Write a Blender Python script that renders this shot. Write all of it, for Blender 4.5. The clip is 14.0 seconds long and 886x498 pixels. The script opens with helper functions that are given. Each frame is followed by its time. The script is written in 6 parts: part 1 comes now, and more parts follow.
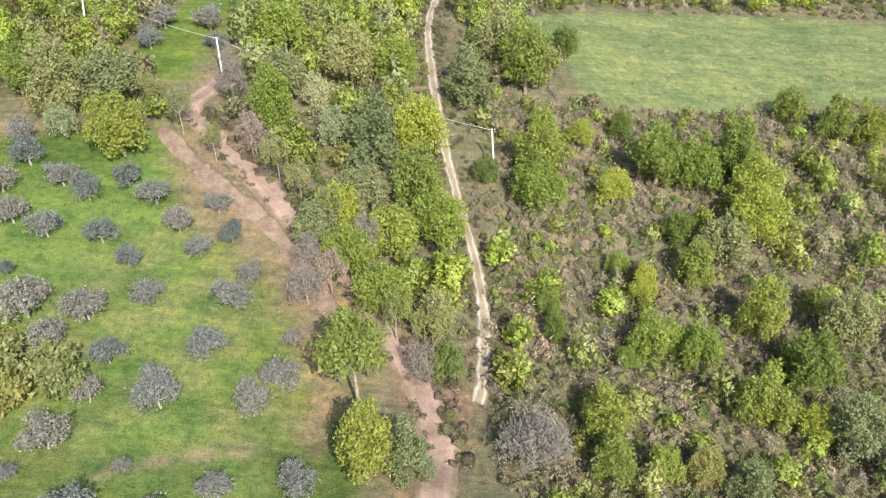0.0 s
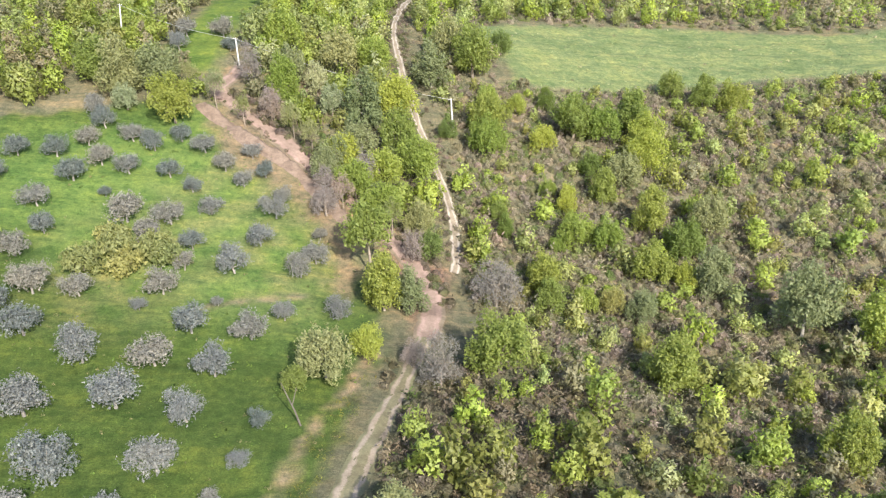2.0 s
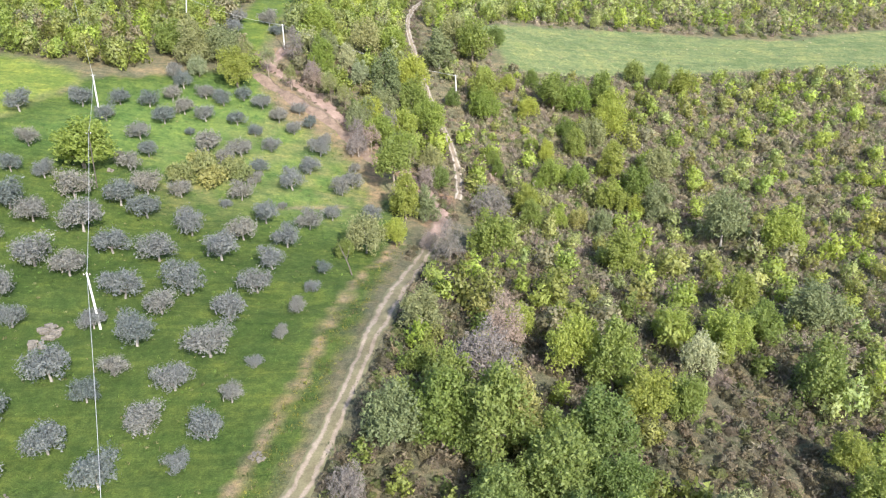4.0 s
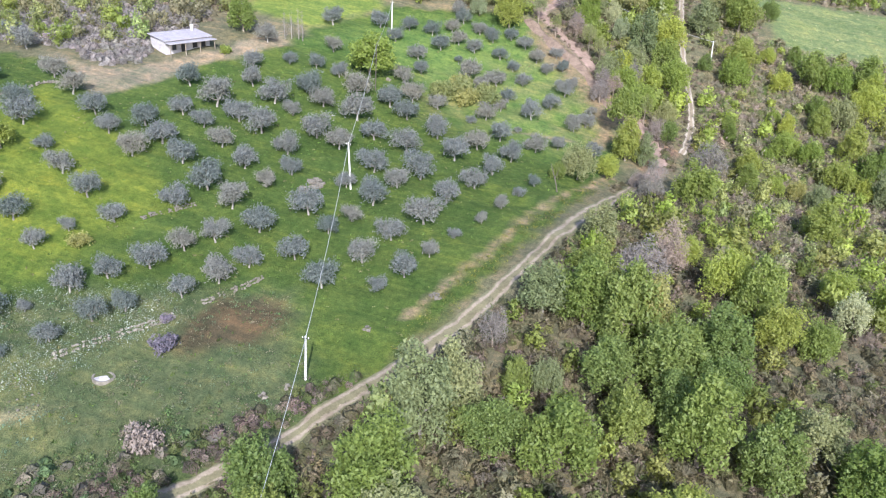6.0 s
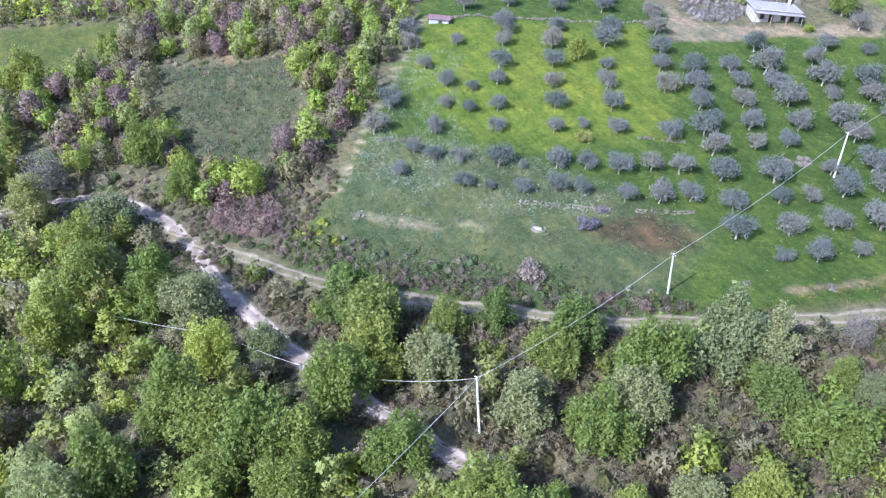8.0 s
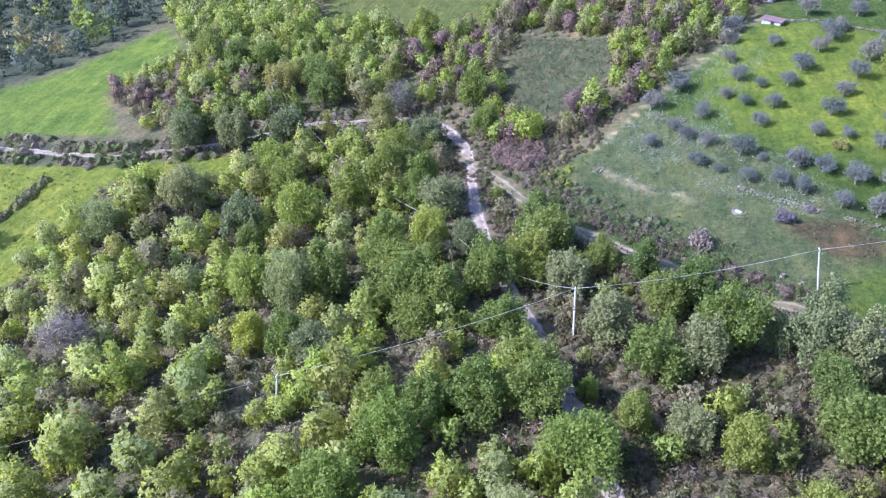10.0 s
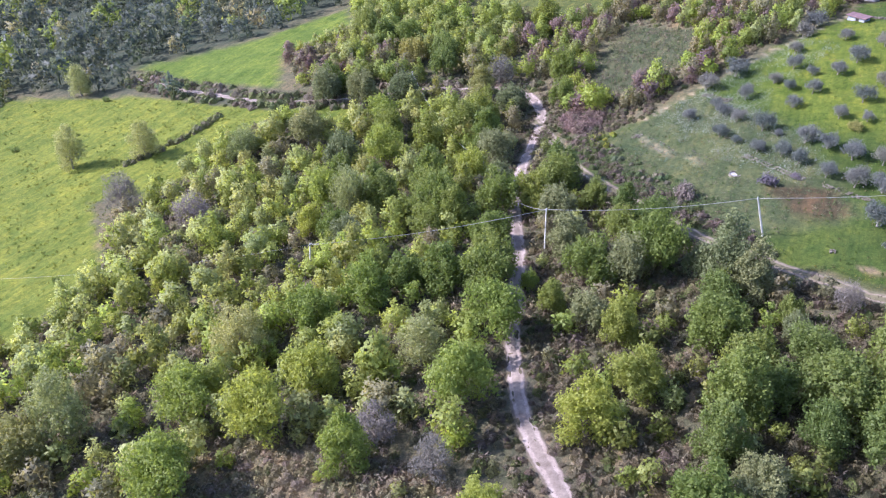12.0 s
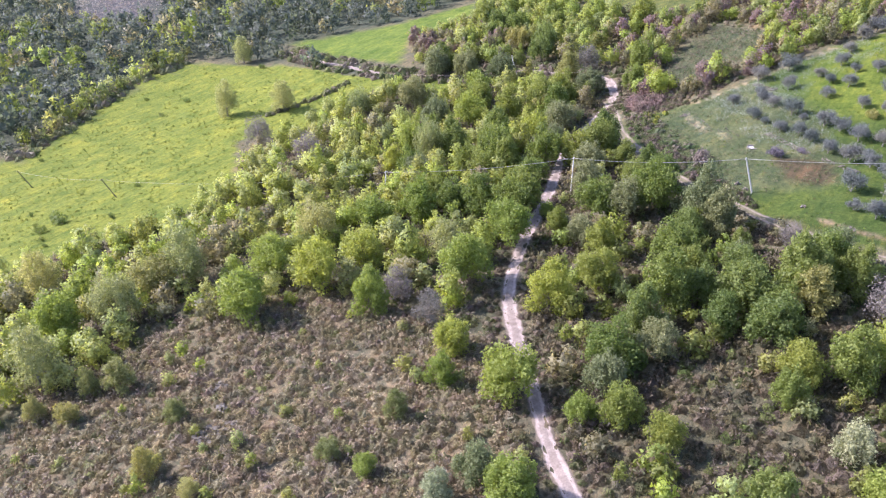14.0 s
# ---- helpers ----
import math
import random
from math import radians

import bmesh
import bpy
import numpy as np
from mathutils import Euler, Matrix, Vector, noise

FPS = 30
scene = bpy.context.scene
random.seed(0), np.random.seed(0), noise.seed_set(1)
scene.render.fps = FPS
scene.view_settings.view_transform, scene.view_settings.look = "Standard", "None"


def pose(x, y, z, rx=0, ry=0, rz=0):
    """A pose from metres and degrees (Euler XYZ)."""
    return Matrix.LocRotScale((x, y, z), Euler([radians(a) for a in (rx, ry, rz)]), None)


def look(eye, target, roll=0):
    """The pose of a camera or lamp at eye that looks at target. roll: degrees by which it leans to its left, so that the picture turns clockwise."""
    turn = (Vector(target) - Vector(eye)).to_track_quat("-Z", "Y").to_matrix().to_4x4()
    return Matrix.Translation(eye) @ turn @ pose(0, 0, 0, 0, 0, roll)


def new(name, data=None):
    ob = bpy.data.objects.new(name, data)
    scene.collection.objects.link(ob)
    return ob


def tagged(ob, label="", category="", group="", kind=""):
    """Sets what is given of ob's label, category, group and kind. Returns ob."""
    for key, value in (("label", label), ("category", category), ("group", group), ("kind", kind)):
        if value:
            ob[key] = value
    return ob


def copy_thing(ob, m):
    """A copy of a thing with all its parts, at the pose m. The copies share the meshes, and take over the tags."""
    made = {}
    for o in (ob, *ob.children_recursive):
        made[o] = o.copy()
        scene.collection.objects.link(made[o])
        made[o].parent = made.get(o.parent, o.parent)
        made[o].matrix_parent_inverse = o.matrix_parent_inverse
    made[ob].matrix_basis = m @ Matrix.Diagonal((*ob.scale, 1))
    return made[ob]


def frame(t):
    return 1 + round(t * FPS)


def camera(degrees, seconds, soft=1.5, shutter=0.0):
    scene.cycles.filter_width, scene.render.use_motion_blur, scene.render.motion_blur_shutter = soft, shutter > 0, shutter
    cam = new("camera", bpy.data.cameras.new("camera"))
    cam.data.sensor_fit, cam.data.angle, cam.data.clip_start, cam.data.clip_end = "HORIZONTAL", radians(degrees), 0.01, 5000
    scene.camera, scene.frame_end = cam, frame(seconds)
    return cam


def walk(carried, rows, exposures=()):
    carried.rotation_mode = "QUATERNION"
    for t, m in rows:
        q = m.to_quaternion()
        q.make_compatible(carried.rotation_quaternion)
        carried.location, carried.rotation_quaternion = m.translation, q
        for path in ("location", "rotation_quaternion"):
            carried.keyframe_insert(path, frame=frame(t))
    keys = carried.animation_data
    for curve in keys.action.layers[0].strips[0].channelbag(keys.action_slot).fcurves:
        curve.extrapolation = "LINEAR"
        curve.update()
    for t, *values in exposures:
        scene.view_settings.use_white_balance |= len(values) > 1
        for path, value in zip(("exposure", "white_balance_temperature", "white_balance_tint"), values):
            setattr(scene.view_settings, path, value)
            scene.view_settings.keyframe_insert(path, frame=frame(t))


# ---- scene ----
# ---- the camera and its flight ----
cam = camera(58.7, 14.0, 1.2)
PATH = [
    (0, (1.434, -2.441, 56.553), (1.368, -0.673, 55.62), -2.6),
    (0.5, (-0.599, -12.55, 56.26), (-0.636, -10.76, 55.368), -2.4),
    (1, (-2.338, -23.008, 55.632), (-2.339, -21.205, 54.766), -2.4),
    (1.5, (-3.921, -33.676, 55.309), (-3.858, -31.865, 54.463), -2.4),
    (2, (-5.729, -44.124, 55.017), (-5.63, -42.304, 54.193), -2.5),
    (2.5, (-7.916, -54.577, 54.312), (-7.812, -52.745, 53.516), -2.5),
    (2.7, (-9.035, -58.835, 54.238), (-8.926, -57.0, 53.451), -2.4),
    (3.05, (-10.671, -66.285, 54.002), (-10.548, -64.445, 53.228), -2.2),
    (3.40, (-11.649, -73.566, 53.603), (-11.511, -71.724, 52.837), -1.9),
    (3.75, (-11.946, -80.430, 53.114), (-11.806, -78.587, 52.351), -1.5),
    (4.10, (-11.541, -86.627, 52.609), (-11.424, -84.783, 51.842), -1.1),
    (4.45, (-10.413, -91.908, 52.162), (-10.357, -90.065, 51.386), -0.6),
    (4.8, (-8.539, -96.024, 51.846), (-8.597, -94.188, 51.056), -0.1),
    (5, (-7.251, -97.996, 51.717), (-7.392, -96.168, 50.919), 0.2),
    (5.5, (-3.641, -102.256, 51.165), (-3.948, -100.453, 50.354), 1.1),
    (6, (1.64, -105.503, 50.91), (1.105, -103.763, 50.081), 2.0),
    (6.5, (8.281, -107.824, 50.83), (7.446, -106.217, 49.98), 3.2),
    (7, (16.435, -108.662, 51.093), (15.245, -107.32, 50.208), 4.3),
    (7.5, (25.557, -108.006, 51.649), (24.156, -106.912, 50.732), 5.0),
    (8, (35.048, -104.995, 52.748), (33.47, -104.224, 51.792), 5.2),
    (8.5, (43.75, -100.229, 54.034), (42.085, -99.724, 53.048), 5.1),
    (9, (52.505, -92.76, 55.764), (50.792, -92.563, 54.75), 4.6),
    (9.2, (55.814, -89.355, 56.44), (54.096, -89.267, 55.419), 4.3),
    (9.55, (61.407, -82.775, 57.555), (59.693, -82.863, 56.528), 3.7),
    (9.90, (66.607, -75.229, 58.547), (64.908, -75.465, 57.519), 3.1),
    (10.25, (71.415, -67.134, 59.433), (69.738, -67.494, 58.404), 2.4),
    (10.60, (75.833, -58.905, 60.230), (74.182, -59.372, 59.202), 1.8),
    (10.95, (79.862, -50.959, 60.956), (78.240, -51.517, 59.927), 1.3),
    (11.3, (83.506, -43.711, 61.628), (81.914, -44.348, 60.598), 1.0),
    (11.5, (85.478, -39.848, 62.0), (83.905, -40.527, 60.97), 0.9),
    (12, (90.444, -30.225, 63.067), (88.914, -30.996, 62.034), 0.7),
    (12.5, (95.606, -20.796, 64.077), (94.124, -21.657, 63.046), 0.6),
    (13, (101.057, -11.605, 65.069), (99.625, -12.548, 64.04), 0.5),
    (13.5, (106.426, -2.299, 66.122), (105.05, -3.325, 65.096), 0.4),
    (14, (111.683, 7.195, 67.067), (110.346, 6.111, 66.048), 0.3),
]
walk(cam, [(t, look(eye, target, roll)) for t, eye, target, roll in PATH], [(0, 1.17, 6600, 8), (2.5, 1.33, 6400, 10), (5, 1.25, 6000, 12), (7.5, 1.16, 5300, 14), (9, 1.22, 5000, 18), (11.5, 1.1, 5450, 26), (13, 1.2, 5700, 27), (14, 1.3, 5850, 27)])

# ---- light: low spring sun from behind the grove, clear sky ----
SUN_TO = Vector((3.8, -9.1, 7.0)).normalized()
world = bpy.data.worlds.new("sky")
scene.world = world
world.use_nodes = True
wn, wl = world.node_tree.nodes, world.node_tree.links
sky = wn.new("ShaderNodeTexSky")
sky.sky_type, sky.sun_disc = "NISHITA", False
sky.sun_elevation, sky.sun_rotation = math.asin(SUN_TO.z), math.atan2(SUN_TO.x, SUN_TO.y)
sky.air_density, sky.dust_density = 1.0, 1.5
wl.new(sky.outputs[0], wn["Background"].inputs[0])
wn["Background"].inputs[1].default_value = 0.15
sun = new("sun", bpy.data.lights.new("sun", "SUN"))
sun.data.energy, sun.data.angle, sun.data.color = 4.2, radians(0.6), (1.0, 0.93, 0.82)
sun.matrix_world = look(SUN_TO * 100, (0, 0, 0))


# ---- materials ----
def material(name):
    m = bpy.data.materials.new(name)
    m.use_nodes = True
    t = m.node_tree
    return m, t.nodes, t.links, t.nodes["Principled BSDF"]


def node(nodes, kind, **values):
    n = nodes.new(kind)
    for key, value in values.items():
        n.inputs[key].default_value = value
    return n


def noise_of(nodes, links, scale, detail=4.0, rough=0.6, coords="Object"):
    tc = nodes.new("ShaderNodeTexCoord")
    n = node(nodes, "ShaderNodeTexNoise", Scale=scale, Detail=detail, Roughness=rough)
    links.new(tc.outputs[coords], n.inputs["Vector"])
    return n


def ramp(nodes, links, source, stops):
    r = nodes.new("ShaderNodeValToRGB")
    e = r.color_ramp.elements
    while len(e) < len(stops):
        e.new(0.5)
    for k, (at, c) in zip(e, stops):
        k.position, k.color = at, (*c, 1)
    links.new(source, r.inputs[0])
    return r


def mixed(nodes, links, a, b, factor, how="MIX"):
    m = nodes.new("ShaderNodeMix")
    m.data_type, m.blend_type = "RGBA", how
    for slot, v in ((0, factor), (6, a), (7, b)):
        if isinstance(v, (int, float)):
            m.inputs[slot].default_value = v
        elif isinstance(v, tuple):
            m.inputs[slot].default_value = (*v, 1)
        else:
            links.new(v, m.inputs[slot])
    return m.outputs[2]


def bumped(nodes, links, bsdf, height, strength, distance):
    b = node(nodes, "ShaderNodeBump", Strength=strength, Distance=distance)
    links.new(height, b.inputs["Height"])
    links.new(b.outputs[0], bsdf.inputs["Normal"])


def leaf_material(name, dark, light, see_through=0.3, tinted=False, glow=(1.0, 1.0, 1.0), rough=0.55, lace=7.5, holes=0.54, own=0.2):
    """Leaves: each one its own shade, each plant its own tone, some light coming through."""
    m, n, l, bsdf = material(name)
    geo, info = n.new("ShaderNodeNewGeometry"), n.new("ShaderNodeObjectInfo")
    if tinted:
        at = n.new("ShaderNodeAttribute")
        at.attribute_name = "tint"
        var = ramp(n, l, geo.outputs["Random Per Island"], [(0, (1 - own,) * 3), (1, (1 + own, 1 + own, 1 + 0.85 * own))])
        col = mixed(n, l, at.outputs["Color"], var.outputs[0], 1.0, "MULTIPLY")
    else:
        one = ramp(n, l, geo.outputs["Random Per Island"], [(0, dark), (1, light)])
        tone = ramp(n, l, info.outputs["Random"], [(0, (0.72, 0.8, 0.75)), (0.5, (1, 1, 1)), (1, (1.28, 1.15, 1.0))])
        col = mixed(n, l, one.outputs[0], tone.outputs[0], 1.0, "MULTIPLY")
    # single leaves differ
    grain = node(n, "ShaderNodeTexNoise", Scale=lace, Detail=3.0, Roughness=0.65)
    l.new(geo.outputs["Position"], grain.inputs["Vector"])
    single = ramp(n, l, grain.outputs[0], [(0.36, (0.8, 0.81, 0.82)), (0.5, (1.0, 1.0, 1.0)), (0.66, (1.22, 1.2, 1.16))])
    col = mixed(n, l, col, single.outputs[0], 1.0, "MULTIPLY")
    # new growth at the tips of a branch is lighter, older leaves deeper
    clump = node(n, "ShaderNodeTexNoise", Scale=1.5, Detail=3.0, Roughness=0.7)
    l.new(geo.outputs["Position"], clump.inputs["Vector"])
    age = ramp(n, l, clump.outputs[0], [(0.32, (0.8, 0.83, 0.84)), (0.5, (1, 1, 1)), (0.68, (1.24, 1.2, 1.12))])
    col = mixed(n, l, col, age.outputs[0], 1.0, "MULTIPLY")
    l.new(col, bsdf.inputs["Base Color"])
    bsdf.inputs["Roughness"].default_value = rough
    bsdf.inputs["Specular IOR Level"].default_value = 0.3
    tr = n.new("ShaderNodeBsdfTranslucent")
    # light that has passed through a leaf is stronger in yellow
    l.new(mixed(n, l, col, glow, 1.0, "MULTIPLY"), tr.inputs["Color"])
    mx = node(n, "ShaderNodeMixShader", Fac=see_through)
    l.new(bsdf.outputs[0], mx.inputs[1])
    l.new(tr.outputs[0], mx.inputs[2])
    # each spray is a lace of small leaves, with gaps between them
    # and ragged towards its rim
    rim, cut = n.new("ShaderNodeAttribute"), n.new("ShaderNodeSeparateXYZ")
    rim.attribute_name = "spray"
    l.new(rim.outputs["Vector"], cut.inputs[0])
    least, inner, gap = n.new("ShaderNodeMath"), n.new("ShaderNodeMath"), n.new("ShaderNodeMath")
    least.operation = inner.operation = "MINIMUM"
    l.new(cut.outputs[0], least.inputs[0])
    l.new(cut.outputs[1], least.inputs[1])
    l.new(least.outputs[0], inner.inputs[0])
    l.new(cut.outputs[2], inner.inputs[1])
    fill = n.new("ShaderNodeMath")
    fill.operation, fill.inputs[1].default_value = "MULTIPLY_ADD", 1.2
    l.new(inner.outputs[0], fill.inputs[0])
    l.new(grain.outputs[0], fill.inputs[2])
    gap.operation, gap.inputs[1].default_value = "GREATER_THAN", holes
    l.new(fill.outputs[0], gap.inputs[0])
    lacy = n.new("ShaderNodeMixShader")
    l.new(gap.outputs[0], lacy.inputs[0])
    l.new(n.new("ShaderNodeBsdfTransparent").outputs[0], lacy.inputs[1])
    l.new(mx.outputs[0], lacy.inputs[2])
    l.new(lacy.outputs[0], n["Material Output"].inputs["Surface"])
    return m


def rough_material(name, a, b, scale, bump=0.4, rough=0.85, fine=6.0, metal=0.0, shades=0.25):
    """A weathered surface: two tones at a coarse scale, grain at a fine one, each object a little its own."""
    m, n, l, bsdf = material(name)
    big, small = noise_of(n, l, scale, 5), noise_of(n, l, scale * fine, 3)
    base = ramp(n, l, big.outputs[0], [(0.35, a), (0.65, b)])
    grain = ramp(n, l, small.outputs[0], [(0.3, (0.72, 0.72, 0.72)), (0.7, (1.2, 1.2, 1.2))])
    col = mixed(n, l, base.outputs[0], grain.outputs[0], 1.0, "MULTIPLY")
    info = n.new("ShaderNodeObjectInfo")
    own = ramp(n, l, info.outputs["Random"], [(0, (1 - shades,) * 3), (1, (1 + shades,) * 3)])
    l.new(mixed(n, l, col, own.outputs[0], 1.0, "MULTIPLY"), bsdf.inputs["Base Color"])
    bsdf.inputs["Roughness"].default_value, bsdf.inputs["Metallic"].default_value = rough, metal
    bumped(n, l, bsdf, small.outputs[0], bump, 0.05)
    return m


FRESH = (1.65, 1.6, 1.0)
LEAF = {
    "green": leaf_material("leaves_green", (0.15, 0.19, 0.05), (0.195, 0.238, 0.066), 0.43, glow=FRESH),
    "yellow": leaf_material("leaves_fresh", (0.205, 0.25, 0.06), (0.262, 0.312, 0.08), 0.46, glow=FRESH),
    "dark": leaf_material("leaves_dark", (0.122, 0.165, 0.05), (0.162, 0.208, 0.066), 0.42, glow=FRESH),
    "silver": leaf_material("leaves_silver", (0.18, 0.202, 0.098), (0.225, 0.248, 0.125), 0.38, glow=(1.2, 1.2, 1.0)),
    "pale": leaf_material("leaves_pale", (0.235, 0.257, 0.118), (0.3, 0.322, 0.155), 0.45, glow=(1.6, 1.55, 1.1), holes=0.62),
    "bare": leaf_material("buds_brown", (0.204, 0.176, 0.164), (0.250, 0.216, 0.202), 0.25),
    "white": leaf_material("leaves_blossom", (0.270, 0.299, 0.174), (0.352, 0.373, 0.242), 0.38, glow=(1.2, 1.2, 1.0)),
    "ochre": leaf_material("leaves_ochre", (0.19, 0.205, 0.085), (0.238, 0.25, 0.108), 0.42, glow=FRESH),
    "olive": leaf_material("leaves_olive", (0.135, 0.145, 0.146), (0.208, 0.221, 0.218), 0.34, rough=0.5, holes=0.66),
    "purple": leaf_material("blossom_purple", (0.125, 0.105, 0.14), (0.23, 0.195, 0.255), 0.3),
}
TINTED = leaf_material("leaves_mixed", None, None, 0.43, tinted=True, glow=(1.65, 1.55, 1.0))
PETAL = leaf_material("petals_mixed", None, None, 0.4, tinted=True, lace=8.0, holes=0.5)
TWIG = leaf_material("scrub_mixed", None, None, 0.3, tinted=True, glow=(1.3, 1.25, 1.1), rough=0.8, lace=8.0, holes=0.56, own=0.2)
BARK = rough_material("bark", (0.16, 0.125, 0.095), (0.27, 0.23, 0.185), 6.0)
PALE_BARK = rough_material("pale_bark", (0.19, 0.172, 0.15), (0.29, 0.268, 0.24), 5.0)
STONE = rough_material("limestone", (0.13, 0.115, 0.092), (0.23, 0.205, 0.172), 1.5)
EARTH = rough_material("bare_earth", (0.13, 0.09, 0.066), (0.22, 0.16, 0.12), 0.9, 0.9)
CONCRETE = rough_material("concrete_pole", (0.52, 0.51, 0.49), (0.66, 0.65, 0.62), 3.0, 0.2, shades=0.08)
PLASTER = rough_material("old_plaster", (0.36, 0.33, 0.34), (0.48, 0.45, 0.46), 0.8, 0.3, shades=0.1)
ROOF = rough_material("sheet_roof", (0.25, 0.23, 0.25), (0.33, 0.305, 0.33), 0.6, 0.2, 0.6, shades=0.1)
RED_ROOF = rough_material("rusty_roof", (0.19, 0.11, 0.12), (0.26, 0.17, 0.18), 0.9, 0.2, 0.7)
BLUE_PAINT = rough_material("blue_grey_paint", (0.28, 0.31, 0.40), (0.42, 0.45, 0.52), 0.8, 0.2, 0.6)
DARK = rough_material("dark_opening", (0.02, 0.02, 0.022), (0.035, 0.035, 0.04), 2.0)
DEADWOOD = rough_material("dead_wood", (0.05, 0.042, 0.035), (0.10, 0.085, 0.07), 4.0)
WOOD = rough_material("weathered_wood", (0.20, 0.16, 0.12), (0.32, 0.28, 0.23), 4.0)
CABLE = rough_material("cable", (0.45, 0.45, 0.45), (0.6, 0.6, 0.6), 2.0, 0.0, 0.45, metal=0.3, shades=0.05)
GLAZE = rough_material("insulator", (0.70, 0.68, 0.64), (0.80, 0.78, 0.75), 3.0, 0.0, 0.3)


def ground_material():
    """Earth, grass and meadow: the plan's colours, mottled at four scales and streaked along the old rows, with the relief of short growth."""
    m, n, l, bsdf = material("ground")
    at = n.new("ShaderNodeAttribute")
    at.attribute_name = "soil"
    patch, spot, tuft, fine = noise_of(n, l, 0.09, 6, 0.65), noise_of(n, l, 0.32, 5, 0.7), noise_of(n, l, 1.1, 6, 0.75), noise_of(n, l, 5.5, 4, 0.75)
    turn = n.new("ShaderNodeMapping")
    turn.inputs["Rotation"].default_value = (0, 0, radians(-58))
    turn.inputs["Scale"].default_value = (0.07, 0.85, 0.5)
    l.new(n.new("ShaderNodeTexCoord").outputs["Object"], turn.inputs["Vector"])
    rows = node(n, "ShaderNodeTexNoise", Scale=1.0, Detail=4.0, Roughness=0.65)
    l.new(turn.outputs[0], rows.inputs["Vector"])
    col = at.outputs["Color"]
    for source, stops in (
        (patch, [(0.32, (0.72, 0.80, 0.72)), (0.5, (1.0, 1.0, 1.0)), (0.68, (1.28, 1.18, 1.05))]),
        (spot, [(0.33, (0.74, 0.84, 0.8)), (0.5, (1.0, 1.0, 1.0)), (0.66, (1.3, 1.18, 1.1))]),
        (rows, [(0.34, (0.8, 0.86, 0.84)), (0.5, (1.0, 1.0, 1.0)), (0.68, (1.24, 1.14, 1.08))]),
        (tuft, [(0.34, (0.66, 0.72, 0.68)), (0.5, (1.0, 1.0, 1.0)), (0.66, (1.36, 1.3, 1.22))]),
        (fine, [(0.34, (0.68, 0.7, 0.68)), (0.66, (1.32, 1.3, 1.28))]),
    ):
        col = mixed(n, l, col, ramp(n, l, source.outputs[0], stops).outputs[0], 1.0, "MULTIPLY")
    l.new(col, bsdf.inputs["Base Color"])
    bsdf.inputs["Roughness"].default_value = 0.95
    bsdf.inputs["Specular IOR Level"].default_value = 0.15
    add = n.new("ShaderNodeMath")
    l.new(tuft.outputs[0], add.inputs[0])
    l.new(fine.outputs[0], add.inputs[1])
    bumped(n, l, bsdf, add.outputs[0], 0.9, 0.28)
    return m


def road_material(name, rut, crown, verge, broken=0.75):
    """A track: worn wheel ruts, growth between and beside them, broken up along its length."""
    m, n, l, bsdf = material(name)
    at = n.new("ShaderNodeAttribute")
    at.attribute_name = "across"
    wob = noise_of(n, l, 0.5, 5, 0.7)
    add = node(n, "ShaderNodeMath")
    sub = node(n, "ShaderNodeMath")
    sub.operation, sub.inputs[1].default_value = "SUBTRACT", 0.5
    l.new(wob.outputs[0], sub.inputs[0])
    mul = n.new("ShaderNodeMath")
    mul.operation, mul.inputs[1].default_value = "MULTIPLY", broken
    l.new(sub.outputs[0], mul.inputs[0])
    l.new(at.outputs["Fac"], add.inputs[0])
    l.new(mul.outputs[0], add.inputs[1])
    prof = ramp(n, l, add.outputs[0], [(0.0, crown), (0.28, crown), (0.42, rut), (0.62, rut), (0.78, verge), (1.0, verge)])
    patch, grit = noise_of(n, l, 0.35, 5, 0.7), noise_of(n, l, 4.0, 4, 0.7)
    a = ramp(n, l, patch.outputs[0], [(0.3, (0.55, 0.52, 0.5)), (0.65, (1.15, 1.15, 1.15))])
    b = ramp(n, l, grit.outputs[0], [(0.3, (0.8, 0.8, 0.8)), (0.7, (1.15, 1.15, 1.15))])
    col = mixed(n, l, mixed(n, l, prof.outputs[0], a.outputs[0], 1.0, "MULTIPLY"), b.outputs[0], 1.0, "MULTIPLY")
    l.new(col, bsdf.inputs["Base Color"])
    bsdf.inputs["Roughness"].default_value = 0.9
    bumped(n, l, bsdf, grit.outputs[0], 0.5, 0.06)
    return m


GROUND = ground_material()
TRACK = road_material("track_grove", (0.25, 0.205, 0.155), (0.15, 0.135, 0.075), (0.13, 0.125, 0.065), 0.9)
DIRT = road_material("track_red_earth", (0.25, 0.175, 0.145), (0.21, 0.15, 0.12), (0.16, 0.125, 0.085))
WHITE_ROAD = road_material("road_white_gravel", (0.38, 0.315, 0.285), (0.27, 0.222, 0.193), (0.16, 0.132, 0.098))
LANE = road_material("lane_concrete", (0.31, 0.27, 0.23), (0.20, 0.165, 0.12), (0.13, 0.115, 0.07), 1.15)


# ---- building helpers ----
def mesh_of(name, verts, faces, mat, smooth=False):
    me = bpy.data.meshes.new(name)
    me.from_pydata([tuple(v) for v in verts] if not isinstance(verts, np.ndarray) else verts.tolist(), [], faces if isinstance(faces, list) else faces.tolist())
    me.materials.append(mat)
    if smooth:
        me.polygons.foreach_set("use_smooth", [True] * len(me.polygons))
    me.update()
    return me


